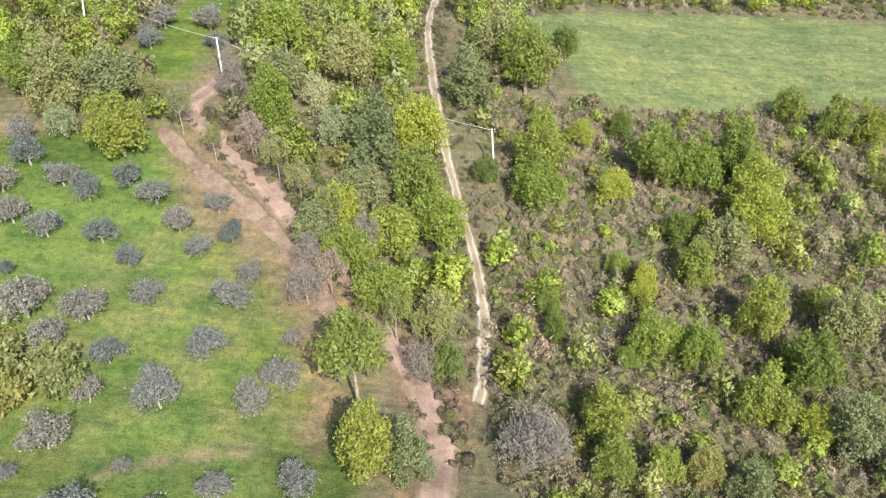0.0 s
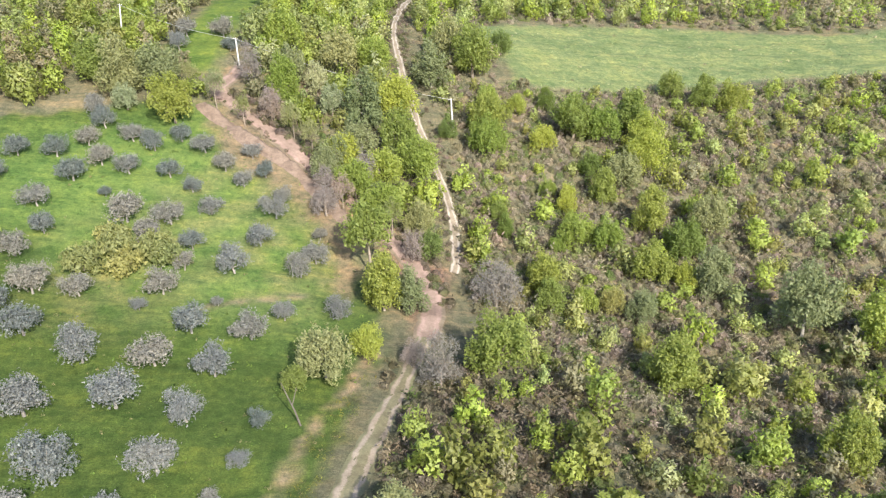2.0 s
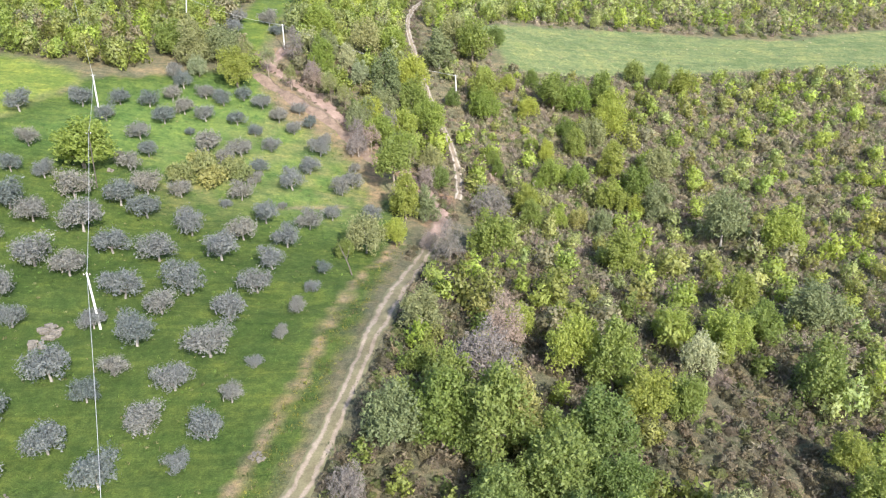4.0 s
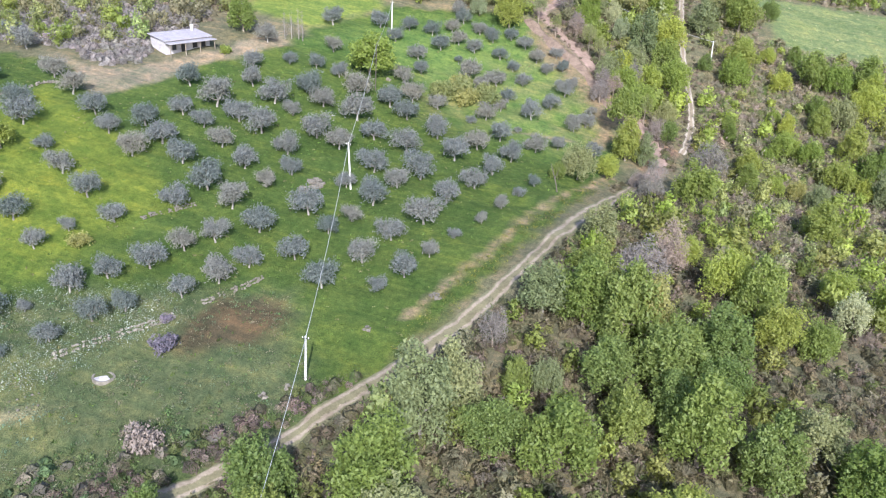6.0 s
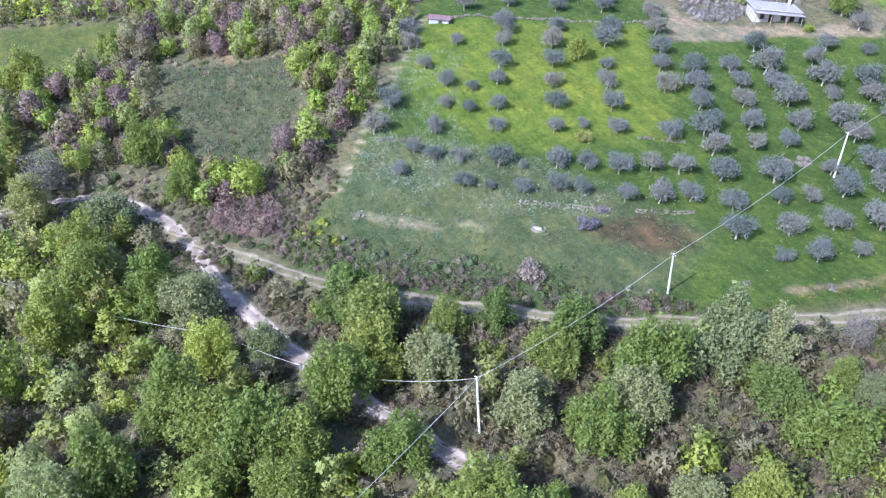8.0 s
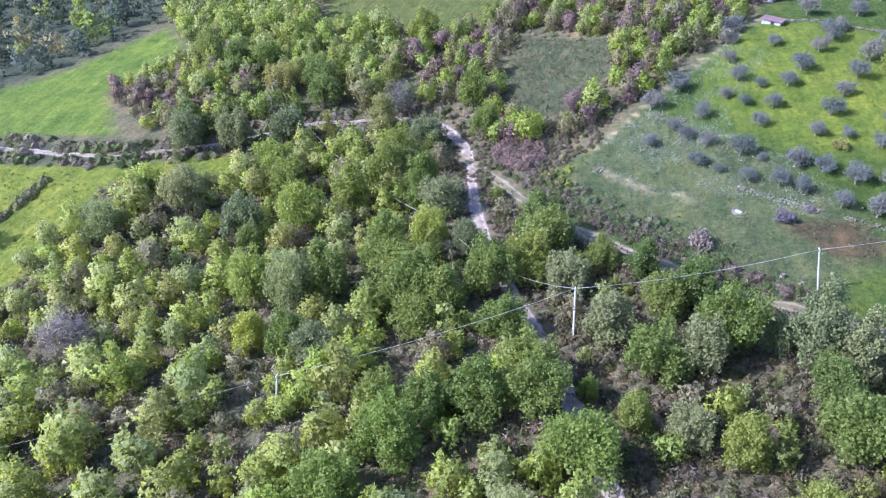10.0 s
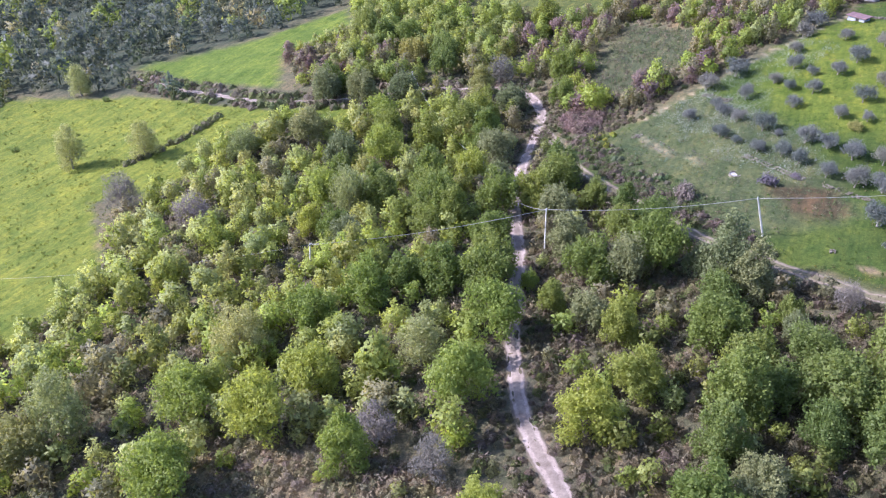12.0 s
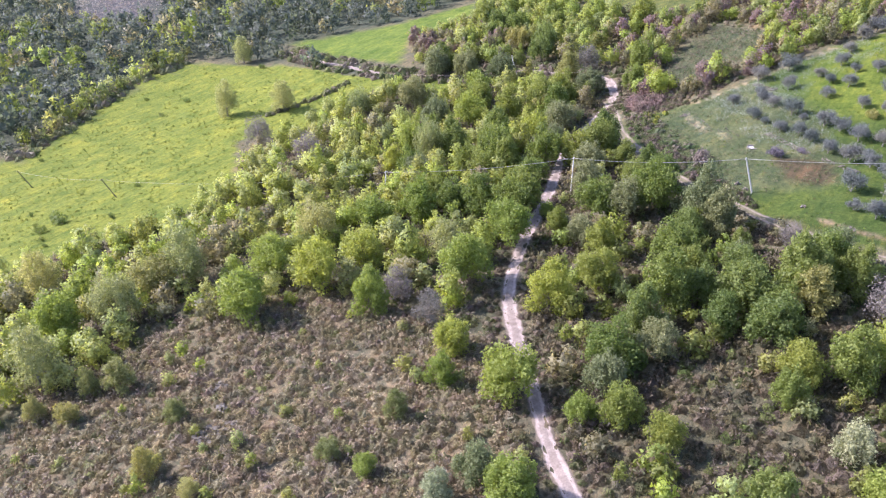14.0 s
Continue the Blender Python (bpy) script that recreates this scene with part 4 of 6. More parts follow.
LOOKS = {
    "green": (BARK, "leafy mid-green young oak among scrub", 7000, 0.066, "tree"),
    "yellow": (BARK, "young tree with fresh bright yellow-green leaves", 7000, 0.064, "tree"),
    "dark": (BARK, "dense dark green tree at the edge of the wood", 7000, 0.066, "tree"),
    "silver": (PALE_BARK, "silvery grey-green tree with thin new foliage", 7000, 0.062, "tree"),
    "pale": (PALE_BARK, "feathery pale yellow-green tree at the edge of the scrub", 7000, 0.064, "tree"),
    "bare": (BARK, "nearly bare purple-brown tree just coming into bud", 4800, 0.07, "tree"),
    "white": (BARK, "bush with creamy white blossom between green trees", 6000, 0.062, "bush"),
    "ochre": (BARK, "broad bush with ochre and olive-green leaves", 6000, 0.064, "bush"),
}
for kind, spots in STANDOUT.items():
    bark, label, count, size, category = LOOKS[kind]
    models = []
    for k in range(4 if len(spots) > 1 else 2):
        lobes = (plume_lobes(rng, 17), oval_lobes(rng, 12), plume_lobes(rng, 13), round_lobes(rng, 11))[k % 4]
        models.append(plant(category if category == "bush" else "tree", kind, rng, lobes, count, size, bark, 0.6, 0.055 if kind != "silver" else 0.045, label, category, "woodland " + kind, 0.25 if kind == "bare" else 0.6))
    planted(models, [p for part_of in spots for p in part_of], rng, (0.85, 1.2))

# single plants of the grove and yard
def single(name, kind, lobes, count, size, x, y, r, label, category, tall=1.0, fork=0.4):
    base = plant(name, kind, rng, lobes, count, size, BARK, fork, 0.05, label, category, "")
    base.matrix_basis = stand(base, x, y, r, 30 * len(label), tall)


single("bush", "purple", bush_lobes(rng, 7), 840, 0.124, -55.4, -35.9, 1.9, "round purple-flowering bush in the grove", "bush", fork=0.2)
single("bush", "purple", bush_lobes(rng, 5), 440, 0.135, -58.0, -31.5, 1.1, "small purple-flowering shrub by a stone wall", "bush", fork=0.2)
single("bush", "bare", bush_lobes(rng, 8), 1040, 0.112, -48.7, -49.4, 2.2, "grey leafless bush above the track", "bush", 1.3, fork=0.2)
single("bush", "yellow", bush_lobes(rng, 8), 1000, 0.146, -95.4, 45.2, 1.6, "bright green bush in front of the farmhouse", "bush", fork=0.2)
single("tree", "yellow", round_lobes(rng, 11), 4600, 0.085, -66.6, 56.6, 5.8, "broad bright green walnut tree in the olive grove", "tree", 0.75)
single("bush", "ochre", bush_lobes(rng, 9), 1200, 0.124, -77.9, -23.5, 1.7, "small tree with yellowish brown leaves", "bush", fork=0.3)
single("tree", "green", plume_lobes(rng, 11), 4200, 0.08, -98.7, 58.1, 3.6, "fresh green tree behind the farm pole", "tree", 1.1)
single("tree", "green", round_lobes(rng, 9), 3000, 0.09, -104.5, -9.0, 2.6, "green fruit tree among the olives", "tree")


# tall thin trees that overhang the red path, and the tree with a long bare trunk at its fork
def raised(lobes, by):
    return [(x, y, z + by, r, f) for x, y, z, r, f in lobes]


thin = [plant("tree", kind, rng, raised(plume_lobes(rng, 8), 0.9), count, 0.075, BARK, 1.2, 0.04, "slender half-bare tree with a pale trunk overhanging the earth path", "tree", "path trees", 0.35) for kind, count in (("bare", 2600), ("ochre", 2600), ("silver", 2400))]
planted(thin, [(-39.0, 104.6, 2.2), (-33.4, 100.0, 1.9), (-28.6, 101.6, 2.3), (-24.4, 97.8, 2.4), (-21.0, 94.6, 2.2), (-18.2, 82.4, 2.0), (-15.4, 79.8, 2.1), (-16.0, 88.4, 2.5), (-11.4, 84.6, 2.3), (-9.6, 79.4, 2.0), (-7.4, 74.6, 2.2), (-44.2, 108.4, 2.1)], rng, (1.0, 1.25))
single("tree", "green", raised(round_lobes(rng, 11), 1.0), 4200, 0.082, -10.9, 64.6, 3.9, "yellow-green tree with a long pale trunk above the fork", "tree", 0.95, fork=1.35)


# the rest of the woods: many trees of several kinds, too many to count
TONES = {
    "green": (0.223, 0.272, 0.07),
    "yellow": (0.26, 0.318, 0.067),
    "dark": (0.184, 0.233, 0.067),
    "silver": (0.254, 0.291, 0.121),
    "pale": (0.314, 0.345, 0.133),
    "lime": (0.277, 0.333, 0.082),
    # a green darkened to carry the cloud shade over the wood by the track
    "shade": (0.175, 0.202, 0.059),
    "fresh": (0.263, 0.304, 0.082),
    "bare": (0.218, 0.205, 0.132),
    "ochre": (0.23, 0.245, 0.08),
    "white": (0.342, 0.371, 0.201),
    # blue-grey of distance haze and cloud shade, put into the far trees' colour
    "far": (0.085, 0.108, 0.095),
    "plum": (0.2, 0.15, 0.16),
}
CLEARED = [(GROVE, 0.5), (YARD, 0.5), (RED_SOIL, 0.3), (FORK_SOIL, 0.5), (UPPER_MEADOW, 0.5), (LOWER_MEADOW, 0.5), (HIGH_MEADOW, 1.0), (WOOD_CLEARING, 1.0), (HOUSE_MEADOW, 0.5), (NORTH_STRIP, 0.5), (HIGH_TERRACES, 1.0), (POPLAR_FIELD, 1.0)]
ROADSIDES = [(GROVE_TRACK, 2.6), (RED_PATH, 1.6), (LANE_LINE, 1.5), (WHITE_LINE, 3.4), (FAR_LINE, 2.8)]


def scattered(rng, polygon, spacing, keep_off=True, margin=0.0):
    """Random places in a polygon, on a shaken grid, off the fields and roads."""
    p = np.array(polygon)
    lo, hi = p.min(0), p.max(0)
    xs, ys = np.meshgrid(np.arange(lo[0], hi[0], spacing), np.arange(lo[1], hi[1], spacing))
    x = xs.ravel() + rng.uniform(-0.5, 0.5, xs.size) * spacing
    y = ys.ravel() + rng.uniform(-0.5, 0.5, ys.size) * spacing
    ok = inside(x, y, polygon) > 0
    if keep_off:
        for field, off in CLEARED:
            ok &= inside(x, y, field) < -off - margin
        for line, off in ROADSIDES:
            ok &= beside(x, y, line) > off + margin
    return x[ok], y[ok]


TAKEN = np.array([p for spots in STANDOUT.values() for some in spots for p in some])


def free_of_trees(x, y, r, share=0.62):
    d = np.hypot(x[:, None] - TAKEN[:, 0], y[:, None] - TAKEN[:, 1])
    return (d > share * (TAKEN[:, 2] + r[:, None])).all(1)


def stuff(name, mat, patterns, x, y, size, tall, colours, rng, label, category, shade=0.25, bodies=False):
    """One object of many plants: each a turned, scaled copy of one of the patterns, in a tone of its own."""
    verts, tints, whole, lean, z = [], [], [], [], height(x, y)
    turn = rng.uniform(0, 2 * math.pi, len(x))
    pick = rng.randint(len(patterns), size=len(x))
    tone = colours * rng.uniform(1 - shade, 1 + shade, (len(x), 1)) * rng.uniform(0.96, 1.04, (len(x), 3))
    for k, pattern in enumerate(patterns):
        i = np.where(pick == k)[0]
        c, s = np.cos(turn[i])[:, None], np.sin(turn[i])[:, None]
        pattern = faced_out(pattern)
        px, py, pz = pattern.reshape(-1, 3).T
        nx, ny, nz = lay_normals(pattern).T
        lean.append(np.stack([c * nx - s * ny, s * nx + c * ny, nz + 0 * c], -1).reshape(-1, 3))
        r, t = size[i][:, None], tall[i][:, None]
        v = np.stack([x[i][:, None] + r * (c * px - s * py), y[i][:, None] + r * (s * px + c * py), z[i][:, None] + r * t * pz], -1)
        verts.append(v.reshape(-1, 3))
        # shade inside a shrub is put into its body's tint, darker than the sprays
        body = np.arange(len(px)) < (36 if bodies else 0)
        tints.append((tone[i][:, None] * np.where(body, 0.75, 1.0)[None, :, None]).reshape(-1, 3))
        whole.append(np.tile(body, len(i)))
    verts, tints = np.concatenate(verts), np.concatenate(tints)
    me = bpy.data.meshes.new(name)
    n = len(verts) // 3
    me.vertices.add(len(verts))
    me.vertices.foreach_set("co", verts.astype(np.float32).ravel())
    me.loops.add(3 * n)
    me.loops.foreach_set("vertex_index", np.arange(3 * n, dtype=np.int32))
    me.polygons.add(n)
    me.polygons.foreach_set("loop_start", np.arange(0, 3 * n, 3, dtype=np.int32))
    me.materials.append(mat)
    me.update(calc_edges=True)
    tint_of(me, "tint", np.clip(tints, 0.01, 0.9))
    spray_of(me, np.concatenate(whole))
    set_normals(me, np.concatenate(lean))
    return tagged(new(name, me), label, category, kind="stuff")


def stems(rng, count, reach, width):
    """Thin upright sprays that stand for stems inside a crown."""
    out = []
    for k in range(count):
        a, d = rng.uniform(0, 2 * math.pi), rng.uniform(0, reach)
        b = a + rng.uniform(-0.6, 0.6)
        foot, top = np.array([0.25 * d * math.cos(a), 0.25 * d * math.sin(a), -0.05]), np.array([d * math.cos(b), d * math.sin(b), rng.uniform(1.0, 1.5)])
        w = np.array([-math.sin(a), math.cos(a), 0]) * width
        out.append([foot - w, foot + w, top])
    return np.array(out)


def tree_pattern(rng, lobes, count, size, slim=0.62):
    return np.concatenate([cards(rng, lobes, count, size, slim=slim), stems(rng, 5, 0.5, 0.035)])


def mixture(rng, n, shares):
    names = list(shares)
    p = np.array([shares[k] for k in names], float)
    return np.array([TONES[k] for k in names])[rng.choice(len(names), n, p=p / p.sum())]


WOODS = [  # area, spacing, smallest and largest crown radius, kinds and their shares
    ([(3.1, 59.8), (5.2, 121.3), (20.7, 123.3), (56.9, 127.3), (110.7, 138.3), (155.2, 133.3), (132.7, 62), (100, 5), (62, -2), (36, 16), (10, 42)], 5.4, 1.0, 2.5, dict(green=3, yellow=2, lime=1.5, pale=1.5, silver=3, ochre=3, bare=1.5)),
    ([(-8, 44.2), (10, 42), (36, 16), (62, -2), (66, -8), (48, -26), (25, -48), (0, -63), (-30, -74), (-66, -87), (-84, -91), (-52, -68), (-33, -42), (-20, -12), (-12, 22)], 5.2, 1.2, 2.5, dict(green=3, shade=5, yellow=1, silver=1.2, bare=2, ochre=1, white=0.2)),
    ([(-105, -106), (-80, -94), (-50, -87), (-20, -75), (10, -64), (28, -50), (31, -84), (56, -102), (95, -99), (130, -120), (110, -160), (60, -164), (30, -150), (0, -154), (-10, -166), (-40, -172), (-78, -174), (-84, -142), (-104, -136)], 5.0, 1.7, 3.7, dict(fresh=4, pale=4, lime=2.5, silver=2, yellow=1, bare=2, ochre=1)),
    ([(29, -50), (51, -27), (75, -20), (110, -60), (95, -98), (56, -101), (30, -84)], 9.0, 0.7, 1.4, dict(yellow=2, ochre=2, silver=3, green=2)),
    ([(-6.2, 73.1), (1, 72), (1, 98.3), (-4.1, 118.3), (-6.2, 153.3), (4.1, 208.3), (-31, 208.3), (-37.3, 153.3), (-35.2, 121.3), (-35.2, 107.3), (-22.8, 94.3), (-14.5, 82.3)], 4.0, 2.0, 3.4, dict(green=5, yellow=4, silver=4, ochre=1, white=0.7, bare=1)),
    ([(4.1, 108.3), (20.7, 124.3), (9.3, 149.3), (26.9, 163.3), (45.5, 171.3), (62.1, 218.3), (8.3, 218.3), (0, 163.3), (-2.1, 153.3), (-1, 121.3)], 4.6, 1.5, 3.0, dict(green=4, yellow=3, silver=3, bare=1)),
    ([(-39.3, 106.3), (-47.6, 115.3), (-51.7, 143.3), (-47.6, 213.3), (-175.9, 213.3), (-165.6, 103.3), (-112, 104), (-97, 105), (-82, 98), (-76, 95), (-61, 99), (-51, 101.5), (-43, 103.5)], 4.4, 2.0, 3.6, dict(green=5, yellow=2.5, silver=3, ochre=3, bare=2)),
    ([(-96, -66), (-116, -49.5), (-141, -32), (-154, -28), (-172, -6), (-260, -30), (-260, -130), (-190, -140), (-160, -128), (-118, -110), (-105, -100), (-92, -92), (-90, -80)], 4.6, 2.0, 3.6, dict(bare=6, plum=5, green=4, dark=1.5, silver=2, yellow=2)),
    ([(-105, -104), (-118, -112), (-160, -128), (-190, -140), (-260, -135), (-300, -230), (-190, -220), (-140, -180), (-100, -160), (-108, -137)], 5.4, 2.4, 4.2, dict(green=4, dark=4, silver=3, ochre=1, bare=1)),
    ([(-112, 40), (-106.7, 66.4), (-107.6, 108.3), (-196.6, 113.3), (-230, 20), (-175, -5), (-150, 26), (-127, 30)], 5.0, 1.2, 2.6, dict(bare=5, silver=3, green=1)),
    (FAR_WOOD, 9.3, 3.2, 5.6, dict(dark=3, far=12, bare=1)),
    ([(31, 165.3), (76.6, 173.3), (115.9, 170.3), (188.4, 193.3), (217.3, 163.3), (331.2, 203.3), (289.8, 333.3), (41.4, 333.3), (41.4, 219.3), (62.1, 215.3)], 5.6, 1.4, 3.4, dict(green=4, silver=3, bare=2.5, yellow=2, dark=1)),
    ([(16, -251), (-6, -263), (-30, -277), (-52, -287), (-76, -287), (-85, -296), (-61, -297), (-37, -288), (-12, -274), (13, -263)], 4.6, 2.0, 4.2, dict(pale=4, silver=5, fresh=2, bare=1)),
    ([(-97, -176), (-124, -202), (-149, -187), (-150, -170), (-125, -160), (-104, -155)], 3.8, 1.5, 2.8, dict(bare=4, plum=2, fresh=2, silver=1, green=1)),
]
xs, ys, rs, tones = [], [], [], []
for area, gap, small, large, shares in WOODS:
    x, y = scattered(rng, area, gap, margin=0.35 * small)
    r = small + (large - small) * rng.rand(len(x)) ** 1.4
    ok = free_of_trees(x, y, r) & (inside(x, y, OPEN_SCRUB) < 0) & (inside(x, y, BROWN_SCRUB) < 0) & (np.hypot(x + 50.6, y + 91.6) > 4.5)
    for line, off in ROADSIDES:
        ok &= beside(x, y, line) > off - 0.9 + 0.8 * r
    xs.append(x[ok]), ys.append(y[ok]), rs.append(r[ok]), tones.append(mixture(rng, ok.sum(), shares))
x, y, r, tones = np.concatenate(xs), np.concatenate(ys), np.concatenate(rs), np.concatenate(tones)
near = (x > -175) & (x < 115) & (y > -215) & (y < 178)
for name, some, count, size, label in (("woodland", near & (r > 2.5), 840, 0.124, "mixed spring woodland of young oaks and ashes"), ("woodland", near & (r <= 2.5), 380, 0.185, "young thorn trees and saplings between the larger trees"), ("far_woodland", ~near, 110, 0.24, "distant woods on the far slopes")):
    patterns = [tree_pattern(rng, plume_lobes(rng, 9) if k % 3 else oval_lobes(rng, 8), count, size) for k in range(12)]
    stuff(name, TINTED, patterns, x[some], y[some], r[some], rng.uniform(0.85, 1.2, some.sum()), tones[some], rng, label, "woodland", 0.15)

# low scrub between the trees
SCRUB_TONES = np.array([(0.333, 0.275, 0.205), (0.275, 0.228, 0.181), (0.234, 0.228, 0.135), (0.181, 0.211, 0.0877), (0.363, 0.31, 0.234), (0.275, 0.216, 0.199), (0.257, 0.24, 0.187), (0.14, 0.146, 0.0936)])
HILL_TONES = np.array([(0.279, 0.214, 0.158), (0.243, 0.185, 0.144), (0.299, 0.235, 0.163), (0.206, 0.18, 0.102), (0.253, 0.189, 0.163), (0.279, 0.23, 0.13), (0.165, 0.15, 0.0886), (0.33, 0.274, 0.205)])
SCRUB_TONES, HILL_TONES = SCRUB_TONES * 0.53 + 0.35 * SCRUB_TONES.mean(0), (HILL_TONES * 0.8 + 0.36 * HILL_TONES.mean(0)) * np.array([0.95, 1.0, 0.92])
GREEN_SCRUB = np.array([(0.155, 0.19, 0.06), (0.12, 0.165, 0.05), (0.19, 0.21, 0.08), (0.20, 0.185, 0.115), (0.225, 0.18, 0.155)])


def hummock(rng):
    """The dense body of a low shrub: an uneven dome of twelve faces."""
    ring = [[(0.88 * r * (1 + rng.uniform(-0.2, 0.2)) * math.cos(a + rng.uniform(-0.15, 0.15) + t), 0.88 * r * (1 + rng.uniform(-0.2, 0.2)) * math.sin(a + t), z + rng.uniform(-0.08, 0.08)) for a in np.linspace(0, 2 * math.pi, 4, endpoint=False)] for r, z, t in ((1.05, -0.08, 0.0), (0.7, 0.45, 0.6))]
    top, out = (rng.uniform(-0.2, 0.2), rng.uniform(-0.2, 0.2), 0.72), []
    for k in range(4):
        a, b, c, d = ring[0][k], ring[0][(k + 1) % 4], ring[1][k], ring[1][(k + 1) % 4]
        out += [[a, b, c], [b, d, c], [c, d, top]]
    return np.array(out)


def shrub_pattern(rng, count, size):
    """A low shrub: sprays over a dense body, which comes first."""
    return np.concatenate([hummock(rng), cards(rng, bush_lobes(rng, 5), count, size, up=0.5, slim=0.42, wild=0.3, each=3)])


def thorn_pattern(rng, count, size):
    """Loose upright twigs and dry stalks round a low body, wider than high."""
    lobes = [(1.25 * x, 1.25 * y, 0.8 * z, r, f) for x, y, z, r, f in bush_lobes(rng, 6)]
    return np.concatenate([hummock(rng), cards(rng, lobes, count, size, up=0.8, slim=0.3, wild=0.6, twig=0.6, each=3)])


def weed_pattern(rng, count, size):
    """Rank low herbs: sprays close to the ground, without a body."""
    lobes = [(rng.uniform(-0.6, 0.6), rng.uniform(-0.6, 0.6), 0.12, rng.uniform(0.4, 0.7), 0.5) for k in range(4)]
    return cards(rng, lobes, count, size, up=0.9, slim=0.45, wild=0.5, each=3)


SCRUBS = [  # area, spacing, radius, tones
    (WOODS[0][0], 1.25, (0.6, 1.35), np.concatenate([SCRUB_TONES, GREEN_SCRUB * 1.15])),
    (WOODS[3][0], 1.0, (0.55, 1.1), np.concatenate([HILL_TONES, HILL_TONES, SCRUB_TONES * 1.1, GREEN_SCRUB[2:] * 1.1])),
    # the same scrub, with cloud shade over this wood put into darker tones
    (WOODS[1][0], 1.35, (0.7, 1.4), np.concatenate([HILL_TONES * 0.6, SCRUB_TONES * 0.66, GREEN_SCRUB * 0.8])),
    (WOODS[2][0], 1.8, (0.7, 1.4), np.concatenate([SCRUB_TONES, GREEN_SCRUB])),
    (WOODS[4][0], 2.4, (0.6, 1.2), GREEN_SCRUB),
    (WOODS[5][0], 2.4, (0.6, 1.2), np.concatenate([SCRUB_TONES, GREEN_SCRUB])),
    (WOODS[7][0], 2.8, (0.7, 1.4), np.concatenate([SCRUB_TONES, GREEN_SCRUB])),
    (WOODS[9][0], 2.6, (0.6, 1.2), SCRUB_TONES),
    ([(9, 152), (31, 164), (76.6, 172), (115.9, 168), (188, 191), (240, 178), (250, 230), (60, 232)], 2.7, (0.8, 1.6), np.concatenate([SCRUB_TONES, GREEN_SCRUB])),
    ([(66, -6), (100, 5), (132, 62), (155, 40), (150, -100), (96, -98), (110, -60), (76, -20)], 3.2, (0.8, 1.6), SCRUB_TONES),
    ([(-104, -75), (-100, -63), (-116, -50), (-141, -33), (-154, -29), (-150, -60)], 2.4, (0.8, 1.6), np.concatenate([SCRUB_TONES * 0.8, GREEN_SCRUB * 0.9])),
]
xs, ys, rs, tones = [], [], [], []
for area, gap, (small, large), palette in SCRUBS:
    x, y = scattered(rng, area, gap, margin=-0.9)
    clump = np.clip(0.95 + 0.35 * wavy(x, y, 13, 1), 0.5, 1)
    ok = rng.rand(len(x)) < clump
    x, y = x[ok], y[ok]
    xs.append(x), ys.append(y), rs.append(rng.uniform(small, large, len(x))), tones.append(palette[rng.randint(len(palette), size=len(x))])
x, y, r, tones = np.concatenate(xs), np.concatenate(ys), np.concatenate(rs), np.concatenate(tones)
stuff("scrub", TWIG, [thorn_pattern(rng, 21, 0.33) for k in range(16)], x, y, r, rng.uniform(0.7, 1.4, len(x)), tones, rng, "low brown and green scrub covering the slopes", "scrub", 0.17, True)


# ---- power line ----
def pole(base, top, thick, label, shaft=CONCRETE):
    """A tapered pole with a steel bracket and two insulators near its top."""
    x, y = base
    z = float(height(x, y))
    thing = empty("power_pole", pose(x, y, z))
    end = Vector((top[0] - x, top[1] - y, top[2] - z))
    part("shaft", (*tube([end * -0.06, end * 0.3, end * 0.7, end], [thick, thick * 0.92, thick * 0.78, thick * 0.66], 10), shaft), thing)
    part("cap", (*tube([end * 0.995, end * 1.012], [thick * 0.72, thick * 0.5], 10), shaft), thing)
    bar = part("bracket", (*joined(box(end.x - 0.45, end.y - 0.04, end.z * 0.96, end.x + 0.45, end.y + 0.04, end.z * 0.96 + 0.08)), DARK), thing, "dark steel bracket")
    for s in (-0.38, 0.38):
        q = (end.x + s, end.y, end.z * 0.96 + 0.08)
        part("insulator", (*tube([q, (q[0], q[1], q[2] + 0.06), (q[0], q[1], q[2] + 0.12), (q[0], q[1], q[2] + 0.2)], [0.03, 0.07, 0.05, 0.02], 8), GLAZE), bar, "white glazed insulator")
    return tagged(thing, label, "power pole", "power line")


POLES = {  # foot, top
    "grove_foot": ((-37.1, -34.0), (-35.7, -36.1, 4.15)),
    "wood": ((-25.8, -68.4), (-26.8, -69.1, -2.1)),
    "wood_west": ((-52.0, -92.4), (-53.2, -93.0, -8.9)),
    "grove_middle": ((-50.6, 9.9), (-51.0, 10.2, 12.2)),
    "grove_top": ((-62.8, 50.6), (-62.5, 50.6, 21.1)),
    "house_meadow": ((-70.4, 79.6), (-70.3, 79.6, 25.9)),
    "farm": ((-99.2, 60.0), (-99.7, 59.7, 26.8)),
    "lane": ((5.4, 105.6), (5.2, 105.5, 18.8)),
    "red_path": ((-36.5, 119.2), (-36.5, 119.3, 30.2)),
    "north": ((-63.0, 133.4), (-62.3, 133.7, 36.2)),
    "north_west": ((-95.3, 148.1), (-96.1, 148.1, 40.6)),
    "lane_wood": ((-108.3, -140.5), (-108.2, -141.3, -12.8)),
    "meadow": ((19.0, -182.4), (20.9, -184.7, -25.1)),
    "meadow_far": ((25.4, -219.4), (27.3, -221.7, -31.4)),
    "valley": ((-7.7, -107.0), (-7.5, -106.4, -9.6)),
}
